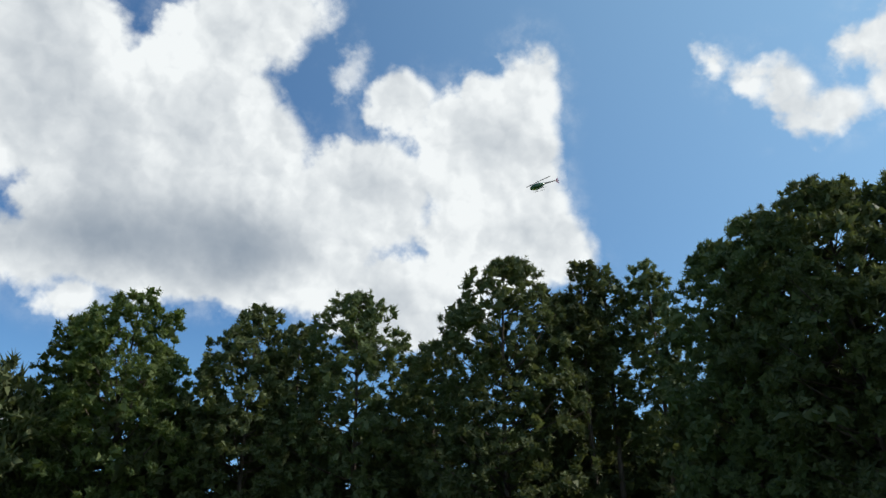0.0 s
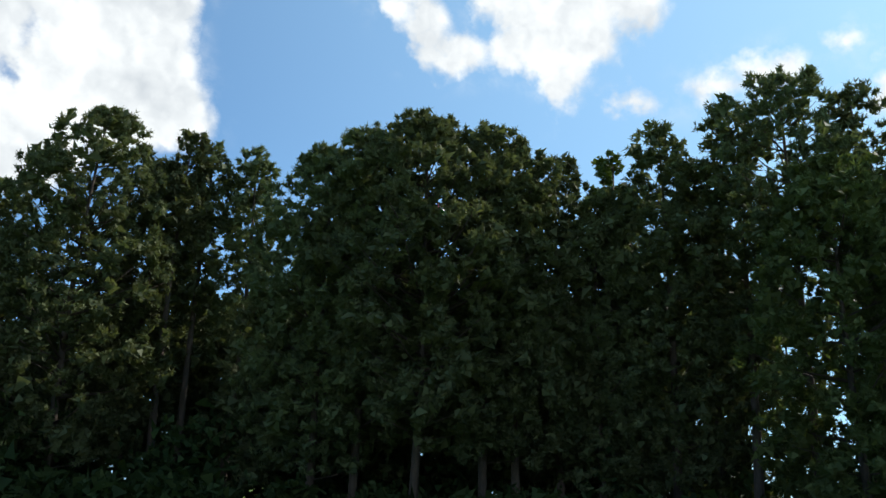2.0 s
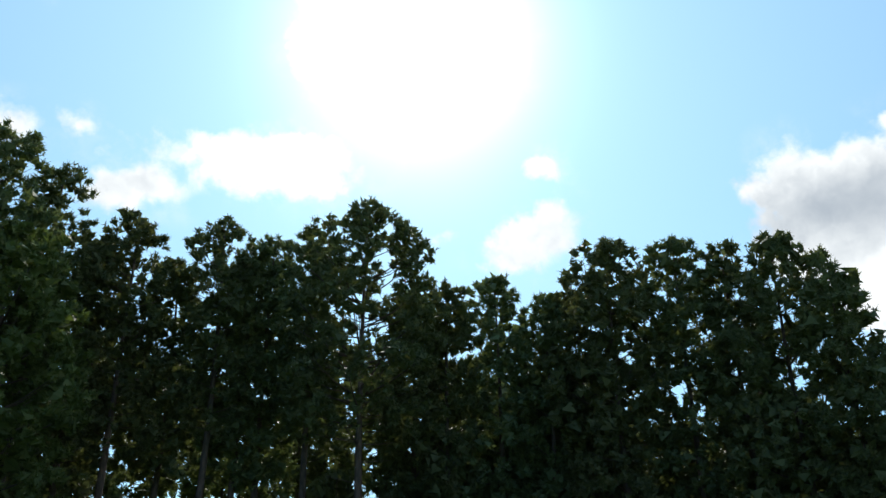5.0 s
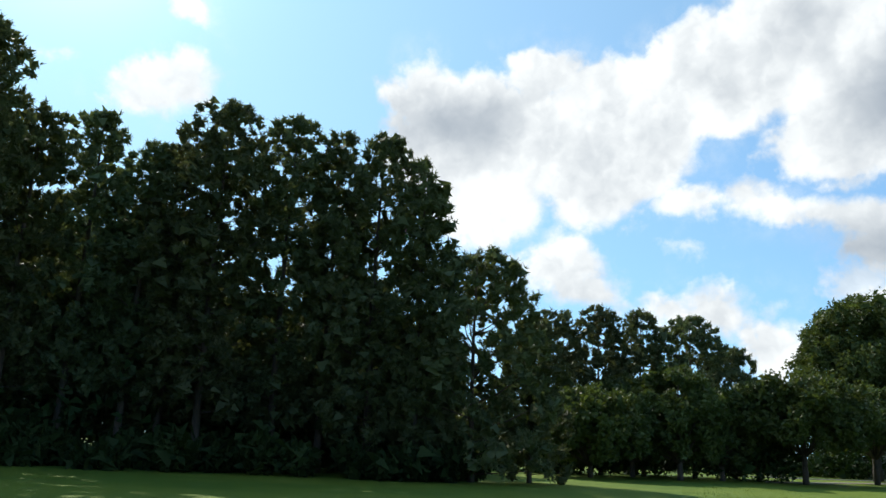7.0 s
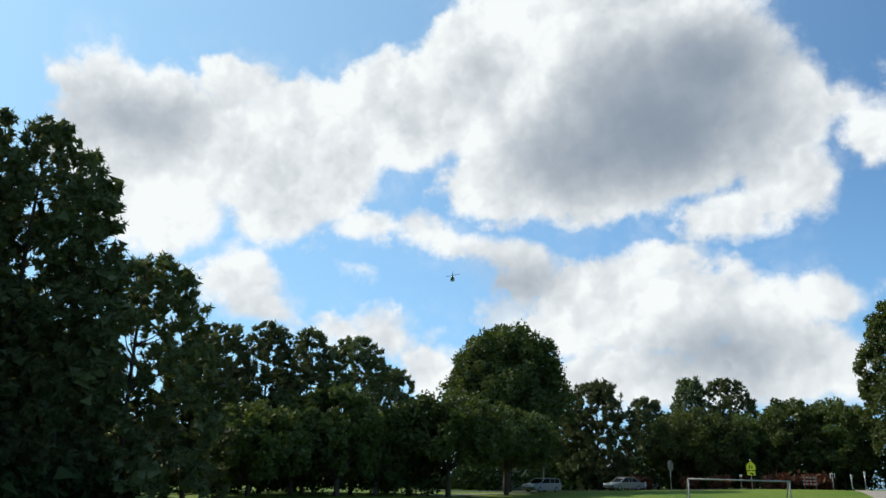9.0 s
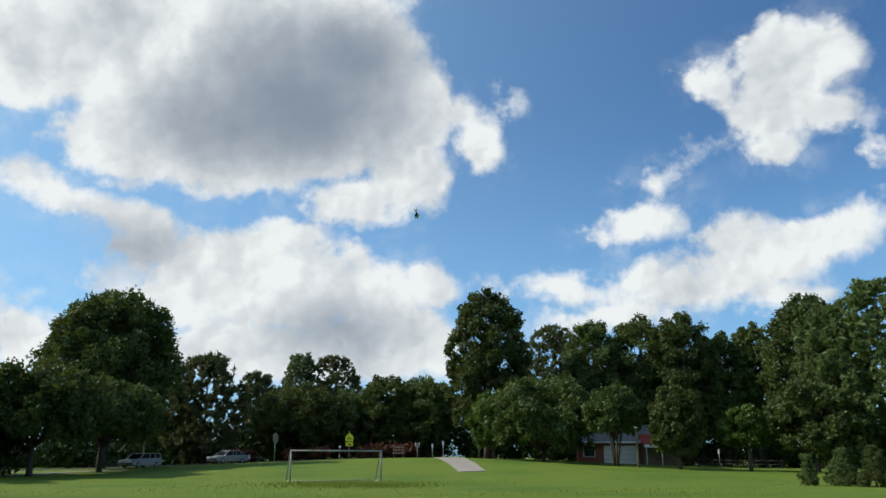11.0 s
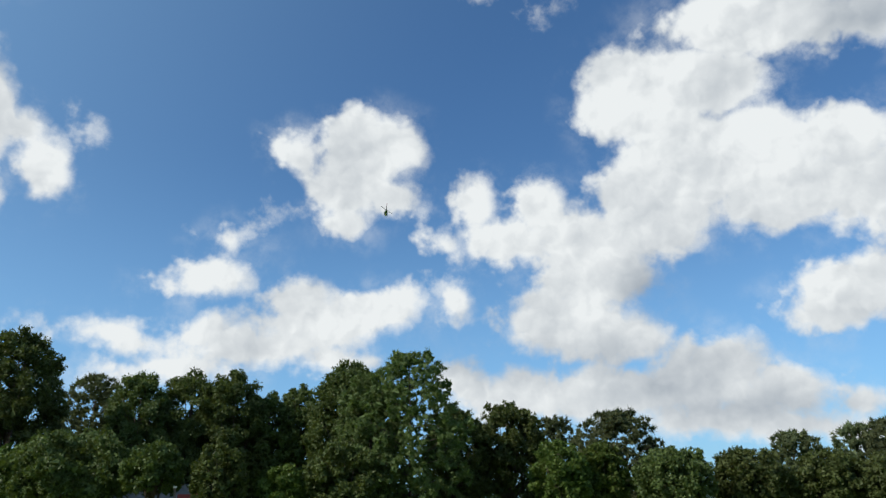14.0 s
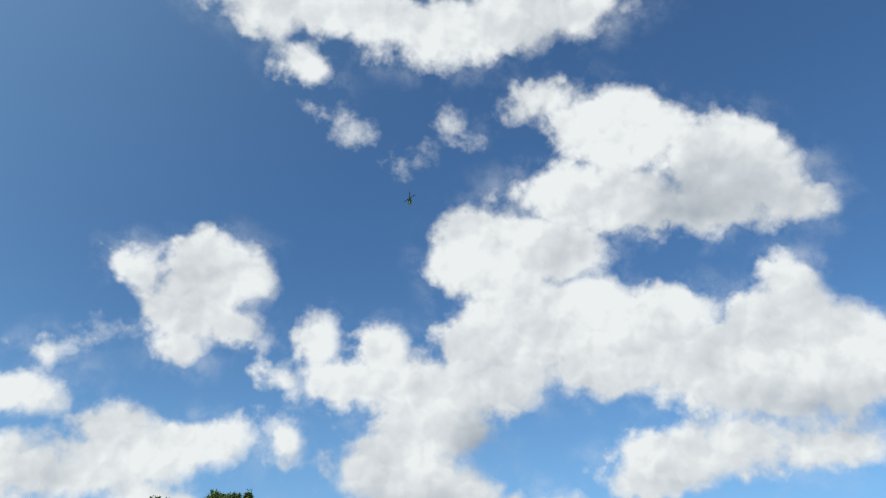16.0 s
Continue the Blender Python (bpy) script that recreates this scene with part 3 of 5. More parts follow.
def pine(m, h, R, base=0.3, full=0.42, open_=1.0, thick=1.0, fresh=False, seed=0, label="", mass=1.02, knobs=6, tufts=4, blades=6, needle=0.31, low=0.8, peak=(2.2, 0.55), group="pines of the wood"):
    """A pine: tapered trunk, rising limbs, and bushy masses of needle bunches under a domed, lobed outline."""
    rng = np.random.default_rng(seed + 17)
    root = new("pine_tree")
    root.matrix_world = m
    tagged(root, label or "tall dark green pine with a rough brown trunk", "tree", group)
    bend = rng.normal(0, 0.01 * h, 2)

    def axis(z):
        u = z / h
        return np.array([bend[0] * math.sin(u * 3.0), bend[1] * u * u, z])

    bm = bmesh.new()
    r0 = 0.0095 * h + 0.05
    hs = np.linspace(-0.3, h * 0.95, 12)
    tube(bm, [tuple(axis(z)) for z in hs], [r0 * (1.25 if i == 0 else 1) * (1 - 0.88 * max(z, 0) / h) for i, z in enumerate(hs)], 9)
    # the outline: widest at the share "full" of the crown, a dome above, drawn in below
    deep = h * (1 - base)
    us = np.linspace(0, 1, 200)
    prof = np.where(us < full, low + (1 - low) * np.sin(np.pi / 2 * us / full), np.maximum(0, 1 - (np.maximum(us - full, 0) / (1 - full)) ** peak[0]) ** peak[1])
    slope = np.hypot(np.gradient(prof * R, us), deep)
    area = 2 * np.pi * prof * R * slope
    total = area.sum() / 200
    n = int(total / (1.75 * mass ** 2) * thick * (0.45 + 0.55 * open_)) + 4
    u = np.interp((np.arange(n) + rng.uniform(0, 1, n)) / n, np.cumsum(area) / area.sum(), us)
    a = np.arange(n) * 2.39996 + rng.normal(0, 0.4, n)
    ph = rng.uniform(0, 6.28, 3)
    mr = mass * rng.uniform(0.65, 1.25, n)
    lobe = 1 + 0.10 * np.sin(2 * a + ph[0] + 3 * u) + 0.09 * np.sin(3 * a + ph[1] + 9 * u) + 0.05 * np.sin(deep * u * 2.2 + ph[2] + 2 * np.sin(a))
    r = np.maximum(0.1, R * np.interp(u, us, prof) * lobe * rng.uniform(0.82, 1.06, n) - 0.5 * mr)
    r = np.where(rng.uniform(0, 1, n) < 0.24, r * 0.5, r)
    z = np.minimum(h * base + deep * u, h - 0.72 * mr)
    out = np.stack([np.cos(a), np.sin(a), np.zeros(n)], 1)
    cen = np.array([axis(k) for k in z]) + out * r[:, None]
    for k in range(0, n, 2 if open_ < 0.95 else 3):
        up = min(r[k] * (0.15 + 0.55 * u[k]) * rng.uniform(0.6, 1.4), z[k] - 0.4)
        start = axis(max(0.4, z[k] - up))
        rr = 0.018 + 0.012 * r[k]
        tube(bm, [start, start + out[k] * r[k] * 0.55 + np.array([0, 0, up * 0.4]), cen[k]], [rr, rr * 0.65, rr * 0.25], 4)
    # dead stubs and thin bare limbs under the crown
    for k in range(int(14 * base) if base > 0.25 else 0):
        zz = h * base * rng.uniform(0.35, 1.0)
        t, rr = rng.uniform(0, 6.28), R * rng.uniform(0.25, 0.6)
        tube(bm, [axis(zz), axis(zz) + np.array([math.cos(t) * rr, math.sin(t) * rr, 0.15 * rr])], [0.035, 0.01], 4)
    part("trunk", bm, M_BARK, root)
    q = on_sphere(rng, n * knobs) + np.repeat(out * 0.35 + np.array([0, 0, 0.3]), knobs, 0)
    q /= np.linalg.norm(q, axis=1, keepdims=True)
    kc = np.repeat(cen, knobs, 0) + q * np.repeat(mr, knobs)[:, None] * rng.uniform(0.5, 1.0, (n * knobs, 1)) * np.array([1.05, 1.05, 0.72])
    kc[:, 2] = np.minimum(kc[:, 2], h - 0.2)
    kr = np.repeat(mr, knobs) * rng.uniform(0.26, 0.46, n * knobs)
    d = on_sphere(rng, len(kc) * tufts) + np.repeat(q, tufts, 0) * 0.6 + np.array([0, 0, 0.2])
    d /= np.linalg.norm(d, axis=1, keepdims=True)
    pos = np.repeat(kc, tufts, 0) + d * np.repeat(kr, tufts)[:, None] * rng.uniform(0.1, 0.85, (len(d), 1))
    v, f = needle_tufts(rng, pos, d, needle, 0.27 * needle, blades)
    # shorter, closer needles fill the heart of every bunch
    v2, f2 = hearts(rng, kc, kr * (0.36 + 0.34 * open_), 0.9)
    fast_mesh("crown", np.concatenate([v, v2]), np.concatenate([f, f2 + len(v)]), 3, M_NEEDLE_FRESH if fresh else M_NEEDLE, root)
    return root


def broadleaf(m, h, R, base=0.22, flat=1.0, lobes=62, leaves=300, light=False, seed=0, label="", size=0.3, stems=1, group="trees along the street", mat=None):
    """A broadleaved tree: forked trunk and a crown of rounded leafy lobes with shaded hollows between them."""
    rng = np.random.default_rng(seed + 91)
    root = new("broadleaf_tree")
    root.matrix_world = m
    tagged(root, label or "full rounded dark green shade tree", "tree", group)
    cz, rz = h * (base + 1) / 2, h * (1 - base) / 2
    bm = bmesh.new()
    r0 = 0.02 * h + 0.04
    fork = h * (base * 0.8 + 0.08)
    for k in range(stems):
        a = 2 * math.pi * k / stems + rng.uniform(0, 1)
        o = 0.12 * h * (stems > 1)
        tube(bm, [(0.15 * o * math.cos(a), 0.15 * o * math.sin(a), -0.3), (0.4 * o * math.cos(a), 0.4 * o * math.sin(a), fork * 0.6), (o * math.cos(a), o * math.sin(a), h * 0.6), (o * math.cos(a), o * math.sin(a), h * 0.85)],
             [r0 * 1.25 / stems ** 0.5, r0 / stems ** 0.5, r0 * 0.5, r0 * 0.12], 9)
    # lobes spread evenly over an egg-shaped crown, a few of them inside
    lobes = int(lobes * max(1.0, min(1.7, rz / R)))
    i = np.arange(lobes)
    zz = 1 - 1.8 * (i + rng.uniform(0, 1, lobes)) / lobes
    a = i * 2.39996 + rng.normal(0, 0.35, lobes)
    d = np.stack([np.cos(a) * np.sqrt(1 - zz * zz), np.sin(a) * np.sqrt(1 - zz * zz), zz], 1)
    lr = R * rng.uniform(0.2, 0.36, lobes)
    k = np.where(i % 6 == 5, rng.uniform(0.25, 0.6, lobes), rng.uniform(0.9, 1.04, lobes))[:, None]
    cen = d * k * np.stack([R - 0.72 * lr, R - 0.72 * lr, rz - 0.65 * lr], 1) + np.array([0, 0, cz])
    cen[:, 2] = np.maximum(cen[:, 2], h * base + 0.5 * lr)
    for c in cen[::3]:
        tube(bm, [(0, 0, fork), (c[0] * 0.4, c[1] * 0.4, fork * 0.5 + c[2] * 0.5), tuple(c)], [r0 * 0.42, r0 * 0.25, r0 * 0.06], 5)
    part("trunk", bm, M_BARK, root)
    # smaller sprays of leaves on every lobe
    sub = 7
    q0 = on_sphere(rng, lobes * sub)
    scen = np.repeat(cen, sub, 0) + q0 * (np.repeat(lr, sub) * rng.uniform(0.45, 0.8, lobes * sub))[:, None] * np.array([1, 1, 0.85 * flat])
    slr = np.repeat(lr, sub) * rng.uniform(0.32, 0.55, lobes * sub)
    per = (leaves / 300 * 72 * slr ** 2 * (0.3 / size) ** 2 + 8).astype(int)
    q = on_sphere(rng, per.sum())
    pos = np.repeat(scen, per, 0) + q * np.repeat(slr, per)[:, None] * rng.uniform(0.6, 1.02, (len(q), 1))
    v, f = leaf_cards(rng, pos, 0.5 * q + np.array([0, 0, -0.1]), size, 0.85)
    v2, f2 = hearts(rng, scen, slr * 0.5, 0.85 * flat)
    fast_mesh("crown", np.concatenate([v, v2]), np.concatenate([f, f2 + len(v)]), 3, mat or (M_LEAF_LIGHT if light else M_LEAF), root)
    return root


def undergrowth(name, az0, az1, r0, r1, hmin, hmax, count, seed, mat, label, leaf=0.4):
    """A belt of tangled bushes: one mass of small leaves."""
    rng = np.random.default_rng(seed)
    a, r = np.radians(rng.uniform(az0, az1, count)), rng.uniform(r0, r1, count)
    hh = rng.uniform(hmin, hmax, count)
    x, y = np.sin(a) * r, np.cos(a) * r
    per = 120
    q = on_sphere(rng, count * per)
    c = np.repeat(np.stack([x, y, ground_z(x, y) + hh * 0.48], 1), per, 0)
    sc = np.repeat(np.stack([hh * 0.55, hh * 0.55, hh * 0.52], 1), per, 0)
    pos = c + q * sc * rng.uniform(0.3, 1.0, (len(q), 1)) ** 0.6
    v, f = leaf_cards(rng, pos, q + np.array([0, 0, 0.3]), leaf, 0.8)
    v2, f2 = filling(rng, c[::per], hh * 0.5, 0.9, 60, 0.3)
    v, f = np.concatenate([v, v2]), np.concatenate([f, f2 + len(v)])
    ob = fast_mesh(name, v, f, 3, mat)
    return tagged(ob, label, "bushes", kind="stuff")


pine(spot(-27.32, 60), 16.2, 2.7, base=0.1, fresh=True, seed=1)
pine(spot(-25.60, 61), 22.2, 3.0, base=0.06, fresh=True, seed=2)
pine(spot(-22.25, 58), 23.2, 5.5, base=0.06, fresh=True, label='broad green pine catching side light', seed=3)
pine(spot(-17.94, 62), 16.7, 3.2, base=0.06, seed=4)
pine(spot(-13.67, 56), 22.4, 4.4, base=0.06, seed=5)
pine(spot(-10.68, 60), 22.7, 3.2, base=0.06, seed=6)
pine(spot(-6.60, 55), 23.6, 4.4, base=0.06, seed=7)
pine(spot(-0.74, 56), 20.1, 3.9, base=0.06, full=0.3, seed=8)
pine(spot(5.01, 50), 23.7, 4.9, base=0.12, label='tall pine with an open tiered crown', seed=9)
pine(spot(8.86, 54), 23.1, 3.2, base=0.2, seed=10)
pine(spot(10.92, 52), 24.4, 1.7, base=0.62, label='slender pine with a bare twin trunk', seed=11)
pine(spot(12.55, 53), 24.4, 1.5, base=0.55, seed=12)
pine(spot(15.49, 53), 24.8, 2.1, base=0.4, label='slender pine with a tufted top', seed=13)
pine(spot(21.46, 44), 21.2, 3.9, base=0.12, full=0.5, seed=14)
pine(spot(28.54, 42), 22.5, 5.4, base=0.2, full=0.5, thick=1.3, label='massive domed pine with dense dark needles', seed=15)
pine(spot(24.37, 43), 21.8, 4.0, base=0.2, full=0.5, seed=16)
pine(spot(33.36, 43.5), 22.8, 3.4, base=0.15, full=0.45, seed=17)
pine(spot(35.75, 44), 21.9, 3.5, base=0.15, full=0.45, seed=18)
pine(spot(38.86, 46), 21.9, 2.6, base=0.15, seed=19)
pine(spot(46.45, 46), 23.7, 2.8, base=0.1, label='dense dark upright pine', seed=20)
pine(spot(51.45, 46), 24.7, 2.3, base=0.3, full=0.5, open_=0.9, seed=21)
pine(spot(55.23, 44), 25.2, 4.1, base=0.55, full=0.3, open_=0.75, label='umbrella-topped pine with bare forking limbs under the crown', seed=22)
pine(spot(59.86, 45), 23.9, 2.2, base=0.45, full=0.35, open_=0.8, seed=23)
pine(spot(57.96, 40), 17.8, 4.1, base=0.08, fresh=True, label='young bushy pine in front of taller ones', seed=24)
pine(spot(65.25, 46), 22.1, 2.9, base=0.4, open_=0.8, seed=26)
pine(spot(71.23, 46), 22.7, 2.5, base=0.42, full=0.4, open_=0.8, seed=27)
pine(spot(75.19, 48), 22.8, 2.3, base=0.3, open_=0.9, seed=28)
pine(spot(78.42, 47), 22.8, 2.1, base=0.45, seed=29)
pine(spot(82.25, 43), 22.7, 4.6, base=0.4, open_=0.8, label='spiky-topped broad pine against the bright sky', seed=30)
pine(spot(88.43, 46), 19.2, 2.0, base=0.2, seed=31)
pine(spot(92.12, 47), 19.8, 2.8, base=0.2, seed=32)
pine(spot(95.80, 46), 17.9, 2.0, base=0.2, seed=33)
pine(spot(100.80, 44), 20.4, 3.2, base=0.15, full=0.5, seed=34)
pine(spot(105.80, 45), 20.6, 2.6, base=0.12, full=0.5, seed=35)
pine(spot(109.00, 45), 19.9, 1.8, base=0.12, full=0.5, seed=36)
pine(spot(112.46, 43), 18.9, 3.2, base=0.1, full=0.5, label='dense pine at the corner of the wood', seed=37)
pine(spot(115.57, 42), 15.9, 2.2, base=0.1, full=0.5, seed=38)
pine(spot(119.83, 42), 12.1, 3.9, base=0.06, full=0.35, label='low spreading pine at the wood edge', seed=39)
pine(spot(123.81, 45), 9.0 - gz(*(way(123.81) * 45).xy), 2.1, base=0.06, seed=40)
pine(spot(125.55, 70), 13.9 - gz(*(way(125.55) * 70).xy), 2.7, base=0.1, seed=41)
pine(spot(128.49, 72), 14.7 - gz(*(way(128.49) * 72).xy), 2.9, base=0.1, seed=42)
pine(spot(131.35, 74), 14.8 - gz(*(way(131.35) * 74).xy), 2.6, base=0.1, seed=43)
pine(spot(134.64, 76), 14.5 - gz(*(way(134.64) * 76).xy), 3.8, base=0.08, seed=44)
pine(spot(137.24, 80), 12.1 - gz(*(way(137.24) * 80).xy), 2.9, base=0.08, seed=45)
pine(spot(-33.5, 62.0), 20.6, 4.2, base=0.1, fresh=True, seed=46)
pine(spot(41.60, 46), 19.6, 2.9, base=0.1, seed=47)
pine(spot(44.30, 47), 20.0, 2.6, base=0.1, seed=48)
pine(spot(49.30, 47), 21.6, 2.6, base=0.15, seed=49)
pine(spot(62.70, 47), 20.6, 2.6, base=0.3, seed=50)
pine(spot(68.30, 48), 20.3, 2.7, base=0.35, open_=0.9, seed=51)
pine(spot(73.40, 48), 21.6, 2.4, base=0.35, open_=0.9, seed=52)
pine(spot(86.00, 48), 19.0, 2.6, base=0.2, seed=53)
pine(spot(98.20, 47), 18.6, 2.8, base=0.15, seed=54)
broadleaf(spot(42.70, 48.0), 22.9, 1.8, light=True, base=0.2, group='pines of the wood', lobes=44, label='pale green poplar between the pines', seed=18)

def deep_wood():
    """Darker pines further back: a few kinds, repeated at other sizes and turns."""
    rng = np.random.default_rng(31)
    kinds = {"full": [], "bare": [], "young": []}
    for ring, (dist, step_, h0) in enumerate(((52.0, 5.0, 12.6), (60.5, 4.8, 15.2), (73.5, 9.0, 17.5))):
        az = -36.0
        while az < 118:
            bare = 47 < az < 88
            if ring == 0 and az < 18:
                az += 4.0
                continue
            # the wood is thin and shows the sky behind its trunks along this stretch
            name = ("young" if ring == 0 else "bare") if bare else "full"
            h = h0 + rng.uniform(-1.8, 2.4) - (3.0 if az > 100 else 0) + ((1.5, -4.5)[ring == 0] if bare else 0)
            place = spot(az, dist + rng.uniform(-3.5, 4.0), rng.uniform(0, 360))
            if len(kinds[name]) < 4:
                kinds[name].append((pine(place, h, (3.5, 1.9)[ring == 0] if bare else 4.3, base=(0.45, 0.12)[ring == 0] if bare else 0.14, mass=1.55, knobs=6, tufts=3, blades=4, needle=0.62, open_=0.8 if bare else 1.0,
                                         seed=60 + int(az + 40) + 200 * ring, label="pine deeper in the shaded wood"), h))
            else:
                first, h1 = kinds[name][int(rng.integers(4))]
                copy_thing(first, place @ Matrix.Diagonal((rng.uniform(0.88, 1.1), rng.uniform(0.88, 1.1), h / h1, 1)))
            az += step_ * rng.uniform(0.8, 1.2)


deep_wood()
broadleaf(spot(133.75, 66.0), 9.1 - gz(*(way(133.75) * 66.0).xy), 3.6, base=0.06, seed=123)
broadleaf(spot(130.62, 68.0), 8.4 - gz(*(way(130.62) * 68.0).xy), 3.9, base=0.06, seed=124)
broadleaf(spot(136.38, 70.0), 7.6 - gz(*(way(136.38) * 70.0).xy), 2.8, base=0.06, seed=125)
broadleaf(spot(127.85, 62.0), 6.9 - gz(*(way(127.85) * 62.0).xy), 4.9, base=0.05, seed=126)
broadleaf(spot(145.40, 92.0), 19.1 - gz(*(way(145.40) * 92.0).xy), 7.5, base=0.06, lobes=90, label='great rounded oak rising over smaller trees', seed=127)
broadleaf(spot(141.39, 72.0), 9.1 - gz(*(way(141.39) * 72.0).xy), 6.0, base=0.2, label='spreading street tree with a dark forked trunk', seed=128)
broadleaf(spot(145.37, 80.0), 8.8 - gz(*(way(145.37) * 80.0).xy), 5.2, base=0.2, seed=129)
broadleaf(spot(138.61, 76.0), 8.4 - gz(*(way(138.61) * 76.0).xy), 2.7, base=0.2, seed=130)
pine(spot(151.61, 105.0), 13.4, 4.7, base=0.04, group='trees along the street', mass=1.2, knobs=6, tufts=3, blades=5, needle=0.5, seed=131)
pine(spot(149.36, 110.0), 10.0, 4.4, base=0.04, group='trees along the street', mass=1.2, knobs=6, tufts=3, blades=5, needle=0.5, seed=132)
pine(spot(154.93, 130.0), 13.7, 3.9, group='trees along the street', mass=1.2, knobs=6, tufts=3, blades=5, needle=0.5, base=0.1, seed=133)
pine(spot(158.00, 130.0), 16.4, 3.2, group='trees along the street', mass=1.2, knobs=6, tufts=3, blades=5, needle=0.5, base=0.1, seed=134)
pine(spot(160.40, 130.0), 16.1, 4.4, group='trees along the street', mass=1.2, knobs=6, tufts=3, blades=5, needle=0.5, base=0.1, seed=135)
broadleaf(spot(158.07, 106.0), 10.9 - gz(*(way(158.07) * 106.0).xy), 6.7, base=0.06, label='low rounded street tree with glossy leaves', seed=136)
broadleaf(spot(164.05, 108.0), 12.2 - gz(*(way(164.05) * 108.0).xy), 4.8, base=0.042, seed=137)
broadleaf(spot(161.26, 109.0), 10.3 - gz(*(way(161.26) * 109.0).xy), 4.7, base=0.04, seed=138)
broadleaf(spot(166.89, 107.0), 11.9 - gz(*(way(166.89) * 107.0).xy), 4.8, base=0.04, seed=139)
broadleaf(spot(171.12, 100.0), 22.3 - gz(*(way(171.12) * 100.0).xy), 5.5, base=0.05, label='tall oval oak standing over the street', seed=140)
broadleaf(spot(171.54, 92.0), 9.0 - gz(*(way(171.54) * 92.0).xy), 3.0, base=0.04, light=True, size=0.28, seed=141)
pine(spot(175.89, 115.0), 18.8, 4.9, group='trees along the street', mass=1.2, knobs=6, tufts=3, blades=5, needle=0.5, base=0.1, seed=142)
broadleaf(spot(178.73, 104.0), 18.6 - gz(*(way(178.73) * 104.0).xy), 4.5, base=0.04, seed=143)
broadleaf(spot(181.91, 106.0), 19.3 - gz(*(way(181.91) * 106.0).xy), 5.5, base=0.04, seed=144)
broadleaf(spot(184.62, 104.0), 19.2 - gz(*(way(184.62) * 104.0).xy), 4.8, base=0.04, seed=145)
broadleaf(spot(187.13, 106.0), 16.8 - gz(*(way(187.13) * 106.0).xy), 4.6, base=0.04, seed=146)
broadleaf(spot(174.98, 90.0), 10.4 - gz(*(way(174.98) * 90.0).xy), 6.5, base=0.04, seed=147)
broadleaf(spot(179.89, 84.0), 8.8 - gz(*(way(179.89) * 84.0).xy), 3.1, base=0.3, stems=4, label='multi-stemmed garden tree before a brick garage', seed=148)
broadleaf(spot(184.07, 80.0), 8.2 - gz(*(way(184.07) * 80.0).xy), 2.8, base=0.045, seed=149)
broadleaf(spot(188.51, 80.0), 6.3 - gz(*(way(188.51) * 80.0).xy), 2.5, base=0.3, light=True, seed=150)
broadleaf(spot(192.47, 80.0), 8.5 - gz(*(way(192.47) * 80.0).xy), 4.3, base=0.05, seed=151)
broadleaf(spot(189.19, 106.0), 17.9 - gz(*(way(189.19) * 106.0).xy), 3.1, seed=152)
broadleaf(spot(192.68, 100.0), 20.1 - gz(*(way(192.68) * 100.0).xy), 5.2, base=0.08, seed=153)
pine(spot(196.92, 82.0), 17.3, 5.3, base=0.08, fresh=True, group='trees along the street', label='tall bright green pine by the field', seed=154)
pine(spot(194.26, 84.0), 15.4, 3.8, base=0.04, fresh=True, group='trees along the street', seed=155)
broadleaf(spot(200.20, 90.0), 12.6 - gz(*(way(200.20) * 90.0).xy), 3.9, base=0.04, seed=156)
broadleaf(spot(203.78, 92.0), 13.5 - gz(*(way(203.78) * 92.0).xy), 4.5, base=0.08, seed=157)
pine(spot(207.08, 110.0), 13.4, 3.5, group='trees along the street', mass=1.2, knobs=6, tufts=3, blades=5, needle=0.5, base=0.1, seed=158)
broadleaf(spot(207.26, 82.0), 8.2 - gz(*(way(207.26) * 82.0).xy), 3.2, light=True, base=0.04, seed=159)
broadleaf(spot(210.12, 84.0), 8.0 - gz(*(way(210.12) * 84.0).xy), 2.7, light=True, base=0.04, seed=160)
pine(spot(211.37, 95.0), 12.1, 5.3, base=0.04, group='trees along the street', mass=1.2, knobs=6, tufts=3, blades=5, needle=0.5, seed=161)
broadleaf(spot(214.77, 84.0), 7.4 - gz(*(way(214.77) * 84.0).xy), 4.2, base=0.04, seed=162)
broadleaf(spot(219.44, 90.0), 7.3 - gz(*(way(219.44) * 90.0).xy), 3.9, base=0.04, seed=163)
pine(spot(222.47, 105.0), 9.8, 3.9, group='trees along the street', mass=1.2, knobs=6, tufts=3, blades=5, needle=0.5, base=0.1, seed=164)
pine(spot(226.39, 110.0), 10.7, 3.5, group='trees along the street', mass=1.2, knobs=6, tufts=3, blades=5, needle=0.5, base=0.1, seed=165)
pine(spot(227.97, 108.0), 11.0, 3.1, group='trees along the street', mass=1.2, knobs=6, tufts=3, blades=5, needle=0.5, base=0.1, seed=166)
pine(spot(229.87, 106.0), 9.9, 3.6, group='trees along the street', mass=1.2, knobs=6, tufts=3, blades=5, needle=0.5, base=0.1, seed=167)
pine(spot(231.90, 104.0), 9.1, 3.9, group='trees along the street', mass=1.2, knobs=6, tufts=3, blades=5, needle=0.5, base=0.1, seed=168)
broadleaf(spot(224.24, 92.0), 6.9 - gz(*(way(224.24) * 92.0).xy), 4.0, base=0.04, seed=169)
broadleaf(spot(227.96, 92.0), 6.5 - gz(*(way(227.96) * 92.0).xy), 4.0, base=0.04, seed=170)
broadleaf(spot(231.44, 92.0), 5.9 - gz(*(way(231.44) * 92.0).xy), 4.0, base=0.04, seed=171)
